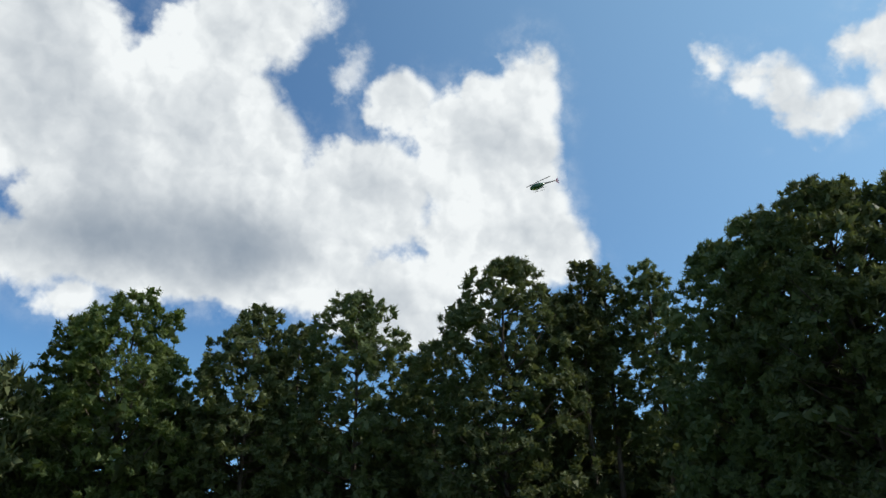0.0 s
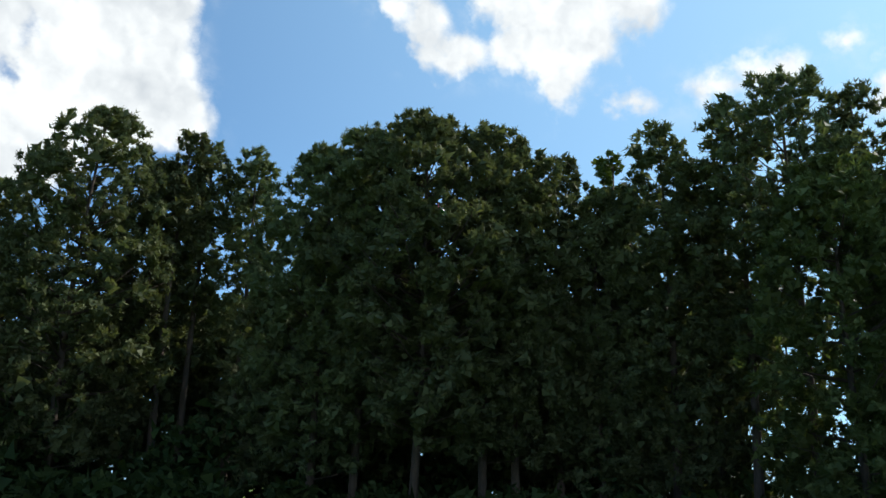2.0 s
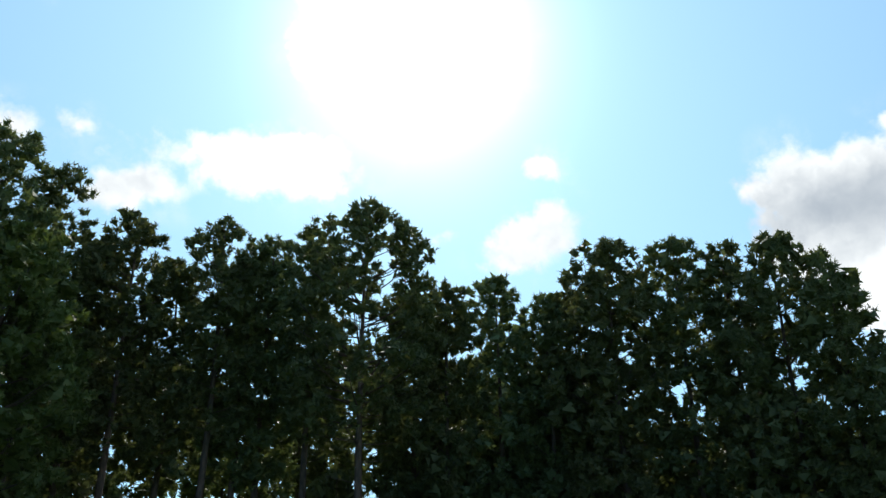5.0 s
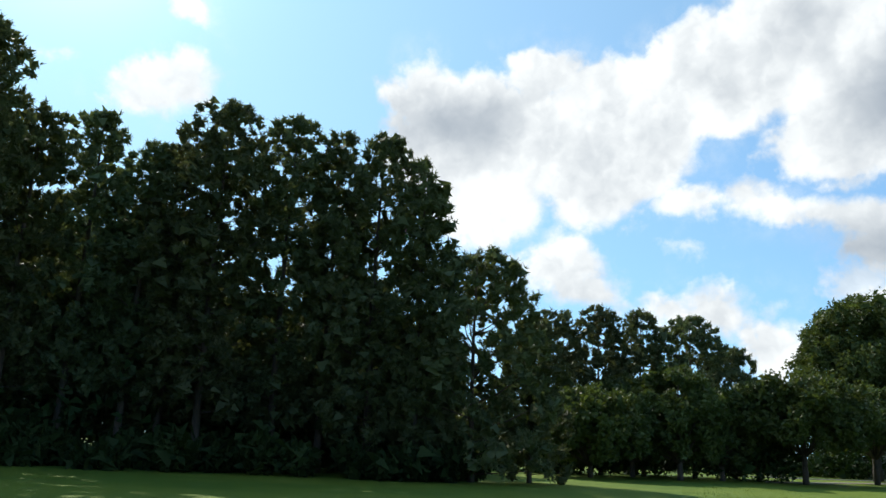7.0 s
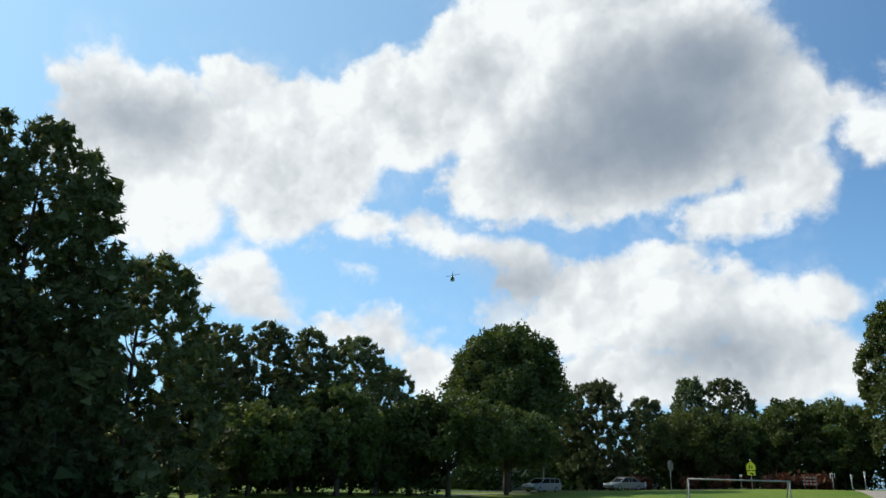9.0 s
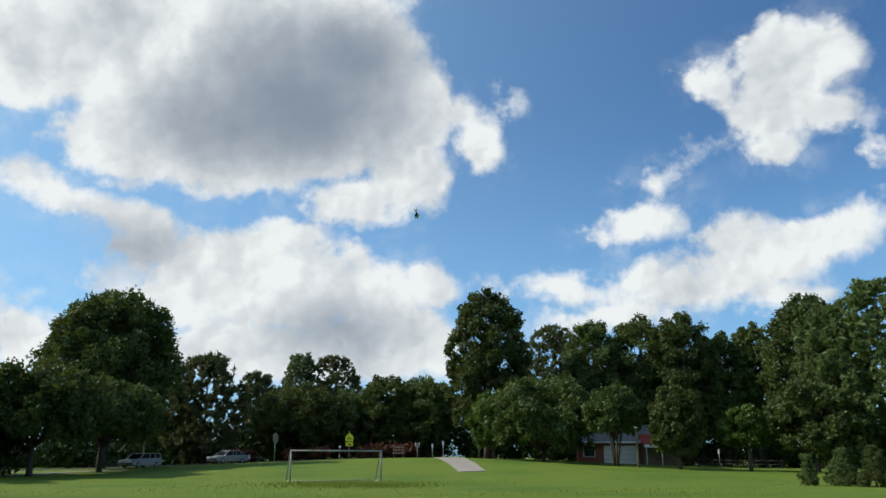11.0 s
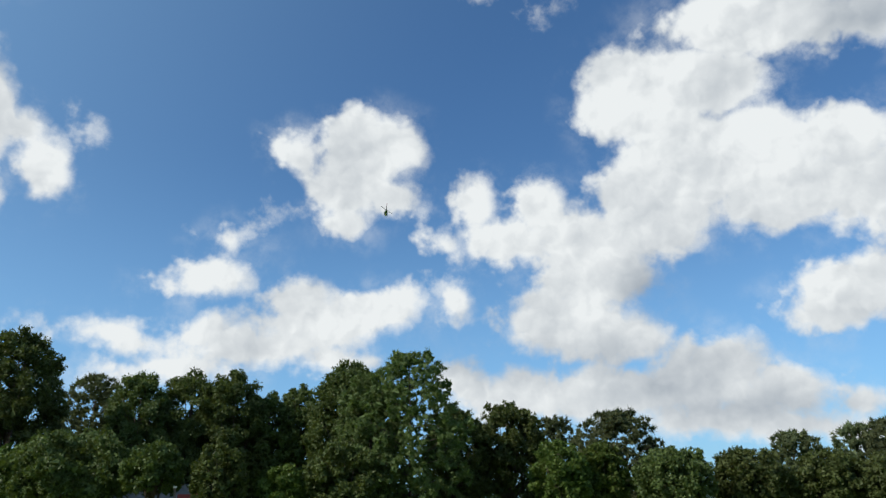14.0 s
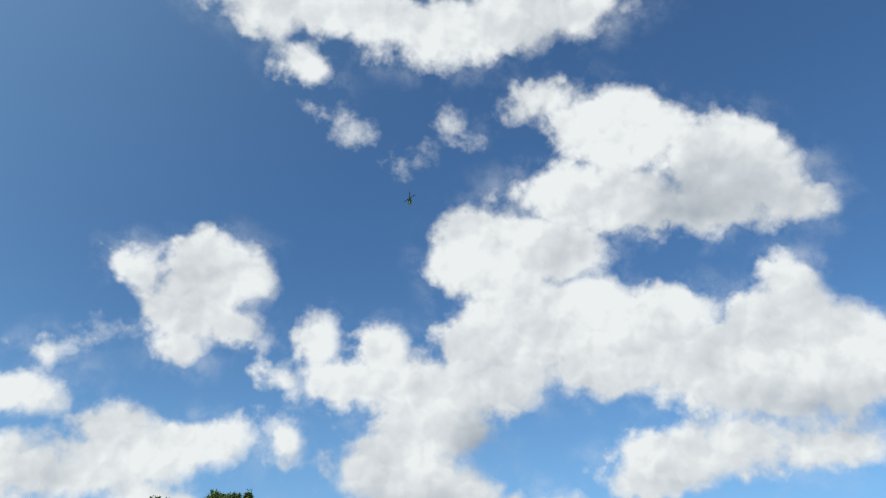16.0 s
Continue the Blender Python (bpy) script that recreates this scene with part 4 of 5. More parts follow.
pine(spot(191.86, 51.0), 1.8, 0.5, base=0.03, mass=0.23, needle=0.17, tufts=3, full=0.15, peak=(1.0, 0.9), open_=0.8, fresh=True, group='saplings on the field', label='young bushy pine sapling on the grass', seed=172)
pine(spot(193.86, 50.0), 2.1, 0.7999999999999999, base=0.03, mass=0.23, needle=0.17, tufts=3, full=0.15, peak=(1.0, 0.9), open_=0.8, fresh=True, group='saplings on the field', label='young bushy pine sapling on the grass', seed=173)
pine(spot(195.62, 49.0), 2.2, 0.8, base=0.03, mass=0.25, needle=0.17, tufts=3, full=0.15, peak=(1.0, 0.9), open_=0.8, fresh=True, group='saplings on the field', label='young bushy pine sapling on the grass', seed=174)
# dark-leaved backdrop that stands in for the shadowed depth of the wood
undergrowth("undergrowth", -38, 120, 46, 68, 2.0, 7.0, 340, 5, M_SHADE_SHRUB, "tangled bushes under the pines, coloured dark for the shade there")
undergrowth("hedge", 138, 244, 105, 122, 2.5, 6.5, 420, 6, M_SHADE_SHRUB, "dense dark hedge and bushes along the street")
# added bushes; their dark colour replaces the shade on the floor here
undergrowth("thicket", 114, 140, 70, 84, 2.5, 6.5, 110, 8, M_SHADE_SHRUB, "added thicket at the corner of the wood, coloured dark as shade")
undergrowth("flowering_shrubs", 154, 166, 98, 103, 1.0, 2.0, 26, 9, M_RED_SHRUB, "reddish garden shrubs along the street", 0.22)
# added dark row covering sunlit grass where the wood's floor lies in shade
undergrowth("bracken", -30, 122, 40, 45, 0.9, 2.2, 260, 10, M_SHADE_SHRUB, "low bushes added along the wood edge, dark in place of floor shade", 0.3)
# filler row, added to close bright gaps at the horizon
undergrowth("low_bushes", 122, 244, 112, 126, 1.2, 3.0, 360, 14, M_SHADE_SHRUB, "low dark filler bushes behind the street trees")


# ---- street side things ----
def soccer_goal():
    """White tube goal with sloping back stays and a fine net."""
    root = new("soccer_goal")
    root.matrix_world = spot(160.75, 54.0, 14.0)
    tagged(root, "weathered white metal soccer goal on the grass", "goal")
    W, H, D = 3.0, 1.92, -1.3
    for sx in (-1, 1):
        bm = bmesh.new()
        tube(bm, [(sx * W, 0, -0.15), (sx * W, 0, H)], [0.05, 0.05], 10)
        part("post", bm, M_GOAL, root)
        bm = bmesh.new()
        tube(bm, [(sx * W, 0.02, H - 0.02), (sx * W, 0.3, H - 0.06), (sx * W, -D, 0.02)], [0.035] * 3, 8)
        part("back_stay", bm, M_GOAL, root)
        bm = bmesh.new()
        tube(bm, [(sx * W, 0, 0.03), (sx * W, -D, 0.03)], [0.035] * 2, 8)
        part("ground_bar", bm, M_GOAL, root)
    bm = bmesh.new()
    tube(bm, [(-W - 0.05, 0, H), (W + 0.05, 0, H)], [0.05, 0.05], 10)
    part("crossbar", bm, M_GOAL, root)
    bm = bmesh.new()
    tube(bm, [(-W, -D, 0.03), (W, -D, 0.03)], [0.03, 0.03], 8)
    part("rear_bar", bm, M_GOAL, root)
    bm = bmesh.new()
    for sx in (-1, 1):
        for i in range(1, 9):
            z = H * i / 9
            y = -D * (1 - z / H)
            tube(bm, [(sx * W, 0.02, z), (sx * W, y, z)], [0.006, 0.006], 3)
        for i in range(1, 6):
            y = -D * i / 6
            tube(bm, [(sx * W, y, 0.03), (sx * W, y, H * (1 - i / 6))], [0.006, 0.006], 3)
    tagged(part("net", bm, M_GOAL, root, "thin white side netting"), kind="stuff")


def car(m, paint, outline, roof, label, length, width=1.75):
    """A car seen across the field: painted shell, glazed cabin, wheels, lamps, bumpers. It points to +x."""
    root = new("car")
    root.matrix_world = m
    tagged(root, label, "car", "cars parked on the street")
    bm = bmesh.new()
    prism(bm, outline, -width / 2, width / 2)
    bmesh.ops.bevel(bm, geom=list(bm.edges), offset=0.06, segments=2, affect="EDGES", profile=0.7)
    bmesh.ops.rotate(bm, verts=bm.verts, cent=(0, 0, 0), matrix=Matrix.Rotation(radians(-90), 3, "Z"))
    part("body", bm, paint, root)
    bm = bmesh.new()
    prism(bm, roof, -width / 2 + 0.12, width / 2 - 0.12)
    bmesh.ops.bevel(bm, geom=list(bm.edges), offset=0.05, segments=2, affect="EDGES", profile=0.7)
    bmesh.ops.rotate(bm, verts=bm.verts, cent=(0, 0, 0), matrix=Matrix.Rotation(radians(-90), 3, "Z"))
    part("glazing", bm, M_GLASS, root, "dark reflecting glass")
    ys = sorted({y for y, z in roof})
    top = max(z for y, z in roof)
    low = [y for y, z in roof if z < top - 0.2]
    high = [y for y, z in roof if z >= top - 0.2]
    bm = bmesh.new()
    box(bm, min(high) - 0.02, -width / 2 + 0.1, top - 0.03, max(high) + 0.02, width / 2 - 0.1, top + 0.035, 0.02)
    part("roof", bm, paint, root)
    base = min(z for y, z in roof)
    for side in (-1, 1):
        y = side * (width / 2 - 0.1)
        ends = [(min(low), min(high)), (max(low), max(high))]
        mids = [min(high) + (max(high) - min(high)) * k for k in (0.36, 0.7)]
        for a, b in ends + [(x, x) for x in mids]:
            bm = bmesh.new()
            tube(bm, [(a, y, base), (b, y * 0.97, top)], [0.045, 0.04], 6)
            part("pillar", bm, paint, root)
    for sx in (-1, 1):
        for side in (-1, 1):
            wheel = new("wheel")
            wheel.parent = root
            wheel.matrix_basis = pose(sx * length * 0.3, side * (width / 2 - 0.1), 0.31, 90, 0, 0)
            bm = bmesh.new()
            bmesh.ops.create_cone(bm, cap_ends=True, segments=20, radius1=0.31, radius2=0.31, depth=0.22)
            bmesh.ops.bevel(bm, geom=[e for e in bm.edges if len(e.link_faces) == 2 and e.calc_face_angle() > 1], offset=0.03, segments=2, affect="EDGES")
            part("tyre", bm, M_RUBBER, wheel)
            bm = bmesh.new()
            bmesh.ops.create_cone(bm, cap_ends=True, segments=16, radius1=0.19, radius2=0.19, depth=0.24)
            part("rim", bm, M_GREY_METAL, wheel)
    for sx in (-1, 1):
        bm = bmesh.new()
        box(bm, sx * length / 2 - 0.08, -width / 2 + 0.08, 0.33, sx * length / 2 + 0.08, width / 2 - 0.08, 0.52, 0.05)
        part("bumper", bm, M_CARBON, root, "dark plastic bumper")
        for side in (-1, 1):
            bm = bmesh.new()
            box(bm, sx * length / 2 - 0.06, side * (width / 2 - 0.42), 0.62, sx * length / 2 + 0.02, side * (width / 2 - 0.1), 0.76, 0.02) if side > 0 else box(bm, sx * length / 2 - 0.06, -(width / 2 - 0.1), 0.62, sx * length / 2 + 0.02, -(width / 2 - 0.42), 0.76, 0.02)
            part("tail_lamp" if sx > 0 else "headlight", bm, M_RED if sx > 0 else M_WHITE, root)
    return root


def wagon():
    L = 4.75
    shell = [(-2.3, 0.3), (-2.36, 0.62), (-2.2, 0.78), (-1.1, 0.93), (2.3, 0.98), (2.36, 0.6), (2.3, 0.32), (1.85, 0.24), (-1.8, 0.24)]
    cabin = [(-1.25, 0.9), (-0.45, 1.38), (0.2, 1.45), (2.0, 1.43), (2.28, 0.95)]
    return car(spot(147.8, 91.0, 52.0), M_PALE_BLUE, shell, cabin, "pale silver-blue estate car parked in the street shade", L)


def sedan():
    L = 4.5
    shell = [(-2.2, 0.3), (-2.25, 0.58), (-2.05, 0.72), (-1.15, 0.88), (1.5, 0.96), (2.15, 0.92), (2.25, 0.6), (2.18, 0.32), (1.75, 0.24), (-1.75, 0.24)]
    cabin = [(-1.2, 0.85), (-0.35, 1.36), (0.3, 1.43), (0.9, 1.38), (1.75, 0.93)]
    return car(spot(153.3, 96.0, 40.0), M_SILVER, shell, cabin, "silver saloon car parked on the street bank", L)


def post_of(parent, x, y, z0, z1, r, mat, name="post", label=""):
    bm = bmesh.new()
    tube(bm, [(x, y, z0), (x, y, z1)], [r, r], 8)
    return part(name, bm, mat, parent, label)


def stop_sign():
    root = new("street_sign")
    root.matrix_world = spot(156.4, 92.0, 62.0)
    tagged(root, "grey back of an octagonal road sign on a steel post", "sign")
    post_of(root, 0, 0.03, -0.3, 3.0, 0.04, M_GREY_METAL)
    bm = bmesh.new()
    bmesh.ops.create_cone(bm, cap_ends=True, segments=8, radius1=0.62, radius2=0.62, depth=0.03, matrix=pose(0, -0.02, 2.55, 90, 22.5, 0))
    part("panel", bm, M_GREY_METAL, root)
    bm = bmesh.new()
    bmesh.ops.create_cone(bm, cap_ends=True, segments=8, radius1=0.6, radius2=0.6, depth=0.01, matrix=pose(0, 0.012, 2.55, 90, 22.5, 0))
    part("sign_face", bm, M_RED, root, "red sign face")


def school_sign():
    root = new("warning_sign")
    root.matrix_world = spot(161.45, 94.0, 0.0)
    tagged(root, "fluorescent yellow-green crossing sign on a steel post", "sign")
    post_of(root, 0, 0.04, -0.3, 3.1, 0.035, M_GREY_METAL)
    bm = bmesh.new()
    prism(bm, [(-0.46, 1.95), (0.46, 1.95), (0.46, 2.45), (0.0, 2.95), (-0.46, 2.45)], -0.012, 0.012)
    bmesh.ops.rotate(bm, verts=bm.verts, cent=(0, 0, 0), matrix=Matrix.Rotation(radians(90), 3, "Z"))
    part("panel", bm, M_YELLOW, root)
    bm = bmesh.new()
    box(bm, -0.42, -0.015, 1.42, 0.42, 0.012, 1.85, 0.01)
    plate = part("arrow_plate", bm, M_YELLOW, root)
    bm = bmesh.new()
    prism(bm, [(-0.3, 1.55), (0.1, 1.76), (0.02, 1.6), (0.3, 1.62), (-0.1, 1.48)], -0.004, 0.004)
    bmesh.ops.rotate(bm, verts=bm.verts, cent=(0, 0, 0), matrix=Matrix.Rotation(radians(90), 3, "Z"))
    bmesh.ops.translate(bm, verts=bm.verts, vec=(0, -0.022, 0))
    part("arrow", bm, M_BLACK, plate)
    for x, h, t in ((-0.14, 0.42, 0.1), (0.12, 0.34, -0.1)):
        bm = bmesh.new()
        tube(bm, [(x - 0.05, -0.022, 2.1), (x, -0.022, 2.1 + h * 0.5), (x + t * 0.3, -0.022, 2.1 + h)], [0.03, 0.06, 0.03], 6)
        bmesh.ops.scale(bm, verts=bm.verts, vec=(1, 0.1, 1), space=Matrix.Translation((0, 0.022, 0)))
        part("symbol", bm, M_BLACK, root)


def barrier():
    root = new("road_barrier")
    root.matrix_world = spot(164.9, 97.0, 0.0)
    tagged(root, "red and white striped road end barrier", "barrier", "roadside signs")
    for x in (-0.55, 0.55):
        post_of(root, x, 0.05, -0.3, 1.35, 0.05, M_WOOD)
    for k in range(3):
        z = 0.45 + k * 0.34
        bm = bmesh.new()
        box(bm, -0.7, -0.02, z, 0.7, 0.02, z + 0.2, 0.008)
        # greyed white puts the shade on these boards into their colour
        board = part("board", bm, M_GOAL, root)
        for i in range(4):
            bm = bmesh.new()
            x = -0.62 + i * 0.36
            v = [bm.verts.new(p) for p in ((x, -0.026, z + 0.01), (x + 0.15, -0.026, z + 0.01), (x + 0.24, -0.026, z + 0.19), (x + 0.09, -0.026, z + 0.19))]
            r = bmesh.ops.extrude_face_region(bm, geom=[bm.faces.new(v)])
            bmesh.ops.translate(bm, verts=[g for g in r["geom"] if isinstance(g, bmesh.types.BMVert)], vec=(0, 0.005, 0))
            part("stripe", bm, M_RED, board)


def marker_post(az, dist, h, kind):
    root = new("marker_post" if kind != "box" else "mailbox")
    root.matrix_world = spot(az, dist)
    tagged(root, "thin pale post beside the street" if kind != "box" else "white mailbox on a wooden post by the street", "post" if kind != "box" else "mailbox", "roadside posts")
    post_of(root, 0, 0, -0.3, h, 0.04, M_GREY_METAL if kind != "box" else M_WOOD)
    bm = bmesh.new()
    if kind == "box":
        box(bm, -0.14, -0.3, h, 0.14, 0.3, h + 0.24, 0.07)
    elif kind == "frame":
        tube(bm, [(-0.2, 0, h), (-0.2, 0, h - 0.5), (0.2, 0, h - 0.5), (0.2, 0, h)], [0.035] * 4, 6)
    else:
        box(bm, -0.1, -0.02, h - 0.5, 0.1, 0.02, h - 0.05, 0.01)
    part("box" if kind == "box" else "plate", bm, M_WHITE, root)


def street_lamp():
    root = new("street_lamp")
    root.matrix_world = spot(147.9, 100.0)
    tagged(root, "tall street lamp with a curved arm and pale head", "street lamp")
    bm = bmesh.new()
    tube(bm, [(0, 0, -0.3), (0, 0, 8.4), (0.15, 0, 8.9), (0.6, 0, 9.25), (1.0, 0, 9.35)], [0.1, 0.07, 0.05, 0.045, 0.04], 10)
    part("pole", bm, M_GREY_METAL, root)
    bm = bmesh.new()
    box(bm, 0.85, -0.18, 9.3, 1.65, 0.18, 9.5, 0.08)
    part("lamp_head", bm, M_WHITE, root)


def brick_house():
    root = new("brick_house")
    root.matrix_world = spot(179.9, 99.0, 4.0, 0.1)
    tagged(root, "single-storey red brick house with grey shingle roof and pale garage door", "house")
    bm = bmesh.new()
    box(bm, -4.4, 0, -0.5, 4.0, 7.0, 2.7)
    part("wall", bm, M_BRICK, root)
    bm = bmesh.new()
    prism(bm, [(-0.5, 2.6), (3.5, 4.7), (7.5, 2.6), (7.5, 2.45), (3.5, 4.5), (-0.5, 2.45)], -4.8, 4.4)
    roof = part("roof", bm, M_ROOF, root)
    for i in range(12):
        bm = bmesh.new()
        y = -0.45 + i * 0.33
        z = 2.62 + (y + 0.5) * 0.525
        box(bm, -4.78, y, z - 0.005, 4.38, y + 0.3, z + 0.02)
        part("shingle_course", bm, M_ROOF, roof)
    bm = bmesh.new()
    box(bm, -4.8, -0.56, 2.4, 4.4, -0.5, 2.62, 0.01)
    part("gutter", bm, M_WHITE, root)
    door = new("garage_door")
    door.parent = root
    for i in range(4):
        bm = bmesh.new()
        box(bm, -1.4, -0.07, 0.02 + i * 0.53, 2.6, -0.01, 0.53 + i * 0.53, 0.015)
        part("panel", bm, M_WHITE, door)
    bm = bmesh.new()
    box(bm, -3.7, -0.05, 0.9, -2.5, 0.02, 2.1, 0.01)
    window = part("window", bm, M_GLASS, root)
    for a, b, c, d in ((-3.8, 0.82, -2.4, 0.9), (-3.8, 2.1, -2.4, 2.18), (-3.8, 0.9, -3.7, 2.1), (-2.5, 0.9, -2.4, 2.1)):
        bm = bmesh.new()
        box(bm, a, -0.07, b, c, 0.0, d, 0.005)
        part("window_frame", bm, M_WHITE, window)


def carport():
    root = new("carport")
    root.matrix_world = spot(182.9, 96.0, 4.0)
    tagged(root, "dark timber shed with red roof and white awning edge", "shed")
    bm = bmesh.new()
    box(bm, -1.9, 1.5, -0.3, 2.0, 4.5, 2.4)
    part("wall", bm, M_WOOD, root)
    bm = bmesh.new()
    prism(bm, [(0.4, 2.5), (2.8, 3.5), (5.0, 2.5), (5.0, 2.35), (2.8, 3.35), (0.4, 2.35)], -2.2, 2.3)
    part("roof", bm, M_RED_ROOF, root)
    bm = bmesh.new()
    prism(bm, [(-0.2, 2.1), (1.5, 2.55), (1.5, 2.45), (-0.2, 1.95)], -1.8, 2.1)
    part("awning", bm, M_WHITE, root, "white awning")
    for x in (-1.6, 0.1, 1.9):
        post_of(root, x, -0.1, -0.3, 2.0, 0.05, M_WHITE, "awning_post")


def far_house(az, dist, w, h, label, turn):
    root = new("house")
    root.matrix_world = spot(az, dist, turn)
    tagged(root, label, "house", "houses behind the street trees")
    bm = bmesh.new()
    box(bm, -w / 2, 0, -0.5, w / 2, 7, h)
    part("wall", bm, M_SIDING, root)
    for i in range(int(h / 0.25)):
        bm = bmesh.new()
        prism(bm, [(-0.03, i * 0.25), (-0.01, i * 0.25 + 0.24), (0.01, i * 0.25 + 0.24), (0.01, i * 0.25)], -w / 2, w / 2)
        part("siding_board", bm, M_SIDING, root)
    bm = bmesh.new()
    prism(bm, [(-w / 2 - 0.4, h - 0.1), (0, h + w * 0.3), (w / 2 + 0.4, h - 0.1), (w / 2 + 0.4, h - 0.25), (0, h + w * 0.3 - 0.18), (-w / 2 - 0.4, h - 0.25)], -7.5, 0.5)
    bmesh.ops.rotate(bm, verts=bm.verts, cent=(0, 0, 0), matrix=Matrix.Rotation(radians(-90), 3, "Z"))
    part("roof", bm, M_ROOF, root)
    bm = bmesh.new()
    prism(bm, [(-w / 2, h - 0.1), (0, h + w * 0.3 - 0.2), (w / 2, h - 0.1)], -0.1, 0.05)
    bmesh.ops.rotate(bm, verts=bm.verts, cent=(0, 0, 0), matrix=Matrix.Rotation(radians(90), 3, "Z"))
    part("gable", bm, M_SIDING, root)
    for x in (-w * 0.25, w * 0.25):
        bm = bmesh.new()
        box(bm, x - 0.5, -0.06, h * 0.5, x + 0.5, 0.02, h * 0.5 + 1.2, 0.01)
        window = part("window", bm, M_GLASS, root)
        bm = bmesh.new()
        box(bm, x - 0.6, -0.09, h * 0.5 - 0.1, x + 0.6, 0.0, h * 0.5 - 0.0, 0.005)
        part("window_sill", bm, M_WHITE, window)


def utility_pole():
    root = new("leaning_pole")
    root.matrix_world = spot(181.5, 82.0)
    tagged(root, "weathered wooden pole with a pale cap beside the tree trunk", "pole")
    bm = bmesh.new()
    tube(bm, [(-0.15, 0, -0.4), (-0.2, 0, 1.8), (-0.25, 0, 3.75)], [0.13, 0.11, 0.1], 10)
    part("shaft", bm, M_WOOD, root)
    bm = bmesh.new()
    box(bm, -0.42, -0.14, 3.7, -0.08, 0.14, 3.86, 0.02)
    part("cap", bm, M_WHITE, root)


def rail_fence():
    root = new("rail_fence")
    tagged(root, "low dark wooden rail fence along the grass", "fence")
    az = [183.6 + 0.85 * i for i in range(9)]
    pts = []
    for a in az:
        v = way(a) * 99.0
        z = gz(v.x, v.y)
        pts.append((v.x, v.y, z))
        bm = bmesh.new()
        box(bm, v.x - 0.06, v.y - 0.06, z - 0.3, v.x + 0.06, v.y + 0.06, z + 0.95, 0.01)
        part("fence_post", bm, M_FENCE, root)
    for a, b in zip(pts, pts[1:]):
        for h in (0.4, 0.8):
            bm = bmesh.new()
            tube(bm, [(a[0], a[1], a[2] + h), (b[0], b[1], b[2] + h)], [0.05, 0.05], 6)
            part("rail", bm, M_FENCE, root)


def paved_strip(name, corners, mat, label, category, thick=0.05):
    """A paved strip draped over the ground between two edges given as (azimuth, distance)."""
    bm = bmesh.new()
    n = 14
    (a0, d0), (a1, d1), (b0, e0), (b1, e1) = corners
    rows_ = []
    for i in range(n + 1):
        t = i / n
        p = way(a0 + (a1 - a0) * t) * (d0 + (d1 - d0) * t)
        q = way(b0 + (b1 - b0) * t) * (e0 + (e1 - e0) * t)
        line = []
        for j in range(5):
            v = p.lerp(q, j / 4)
            line.append(bm.verts.new((v.x, v.y, gz(v.x, v.y) + thick)))
        rows_.append(line)
    for r0, r1 in zip(rows_, rows_[1:]):
        for j in range(4):
            bm.faces.new((r0[j], r0[j + 1], r1[j + 1], r1[j]))
    bmesh.ops.recalc_face_normals(bm, faces=bm.faces)
    r = bmesh.ops.extrude_face_region(bm, geom=list(bm.faces))
    bmesh.ops.translate(bm, verts=[g for g in r["geom"] if isinstance(g, bmesh.types.BMVert)], vec=(0, 0, -0.12))
    bmesh.ops.recalc_face_normals(bm, faces=bm.faces)
    return tagged(part(name, bm, mat), label, category, kind="structure")


soccer_goal()
wagon()
sedan()
stop_sign()
school_sign()
barrier()
for spec in ((166.2, 97.0, 1.7, "frame"), (167.25, 96.0, 1.6, "plate"), (168.0, 98.0, 2.0, "plate"), (160.8, 97.0, 1.3, "box"), (170.5, 98.0, 1.35, "box"), (154.7, 98.0, 0.9, "plate"), (186.6, 84.0, 1.9, "plate")):
    marker_post(*spec)
street_lamp()
brick_house()
carport()
far_house(153.9, 118.0, 8.0, 2.6, "grey-roofed low house half hidden by trees", 8.0)
far_house(148.9, 124.0, 6.0, 4.6, "pale sided house glimpsed between dark trees", -6.0)
far_house(145.6, 112.0, 4.0, 2.4, "small pale garage behind the parked car", 0.0)
utility_pole()
rail_fence()
paved_strip("pavement", ((167.4, 89.0), (169.2, 66.0), (169.4, 89.0), (171.0, 67.0)), M_CONCRETE, "pale concrete path down the grass bank", "path")
paved_strip("pavement_side", ((139.0, 74.0), (147.0, 84.0), (139.0, 77.0), (147.0, 87.0)), M_CONCRETE, "pale concrete path under the street trees", "path")
paved_strip("road", ((136.0, 93.0), (176.0, 97.5), (136.0, 99.0), (176.0, 103.5)), M_ASPHALT, "dark asphalt street behind the grass bank", "road", 0.03)


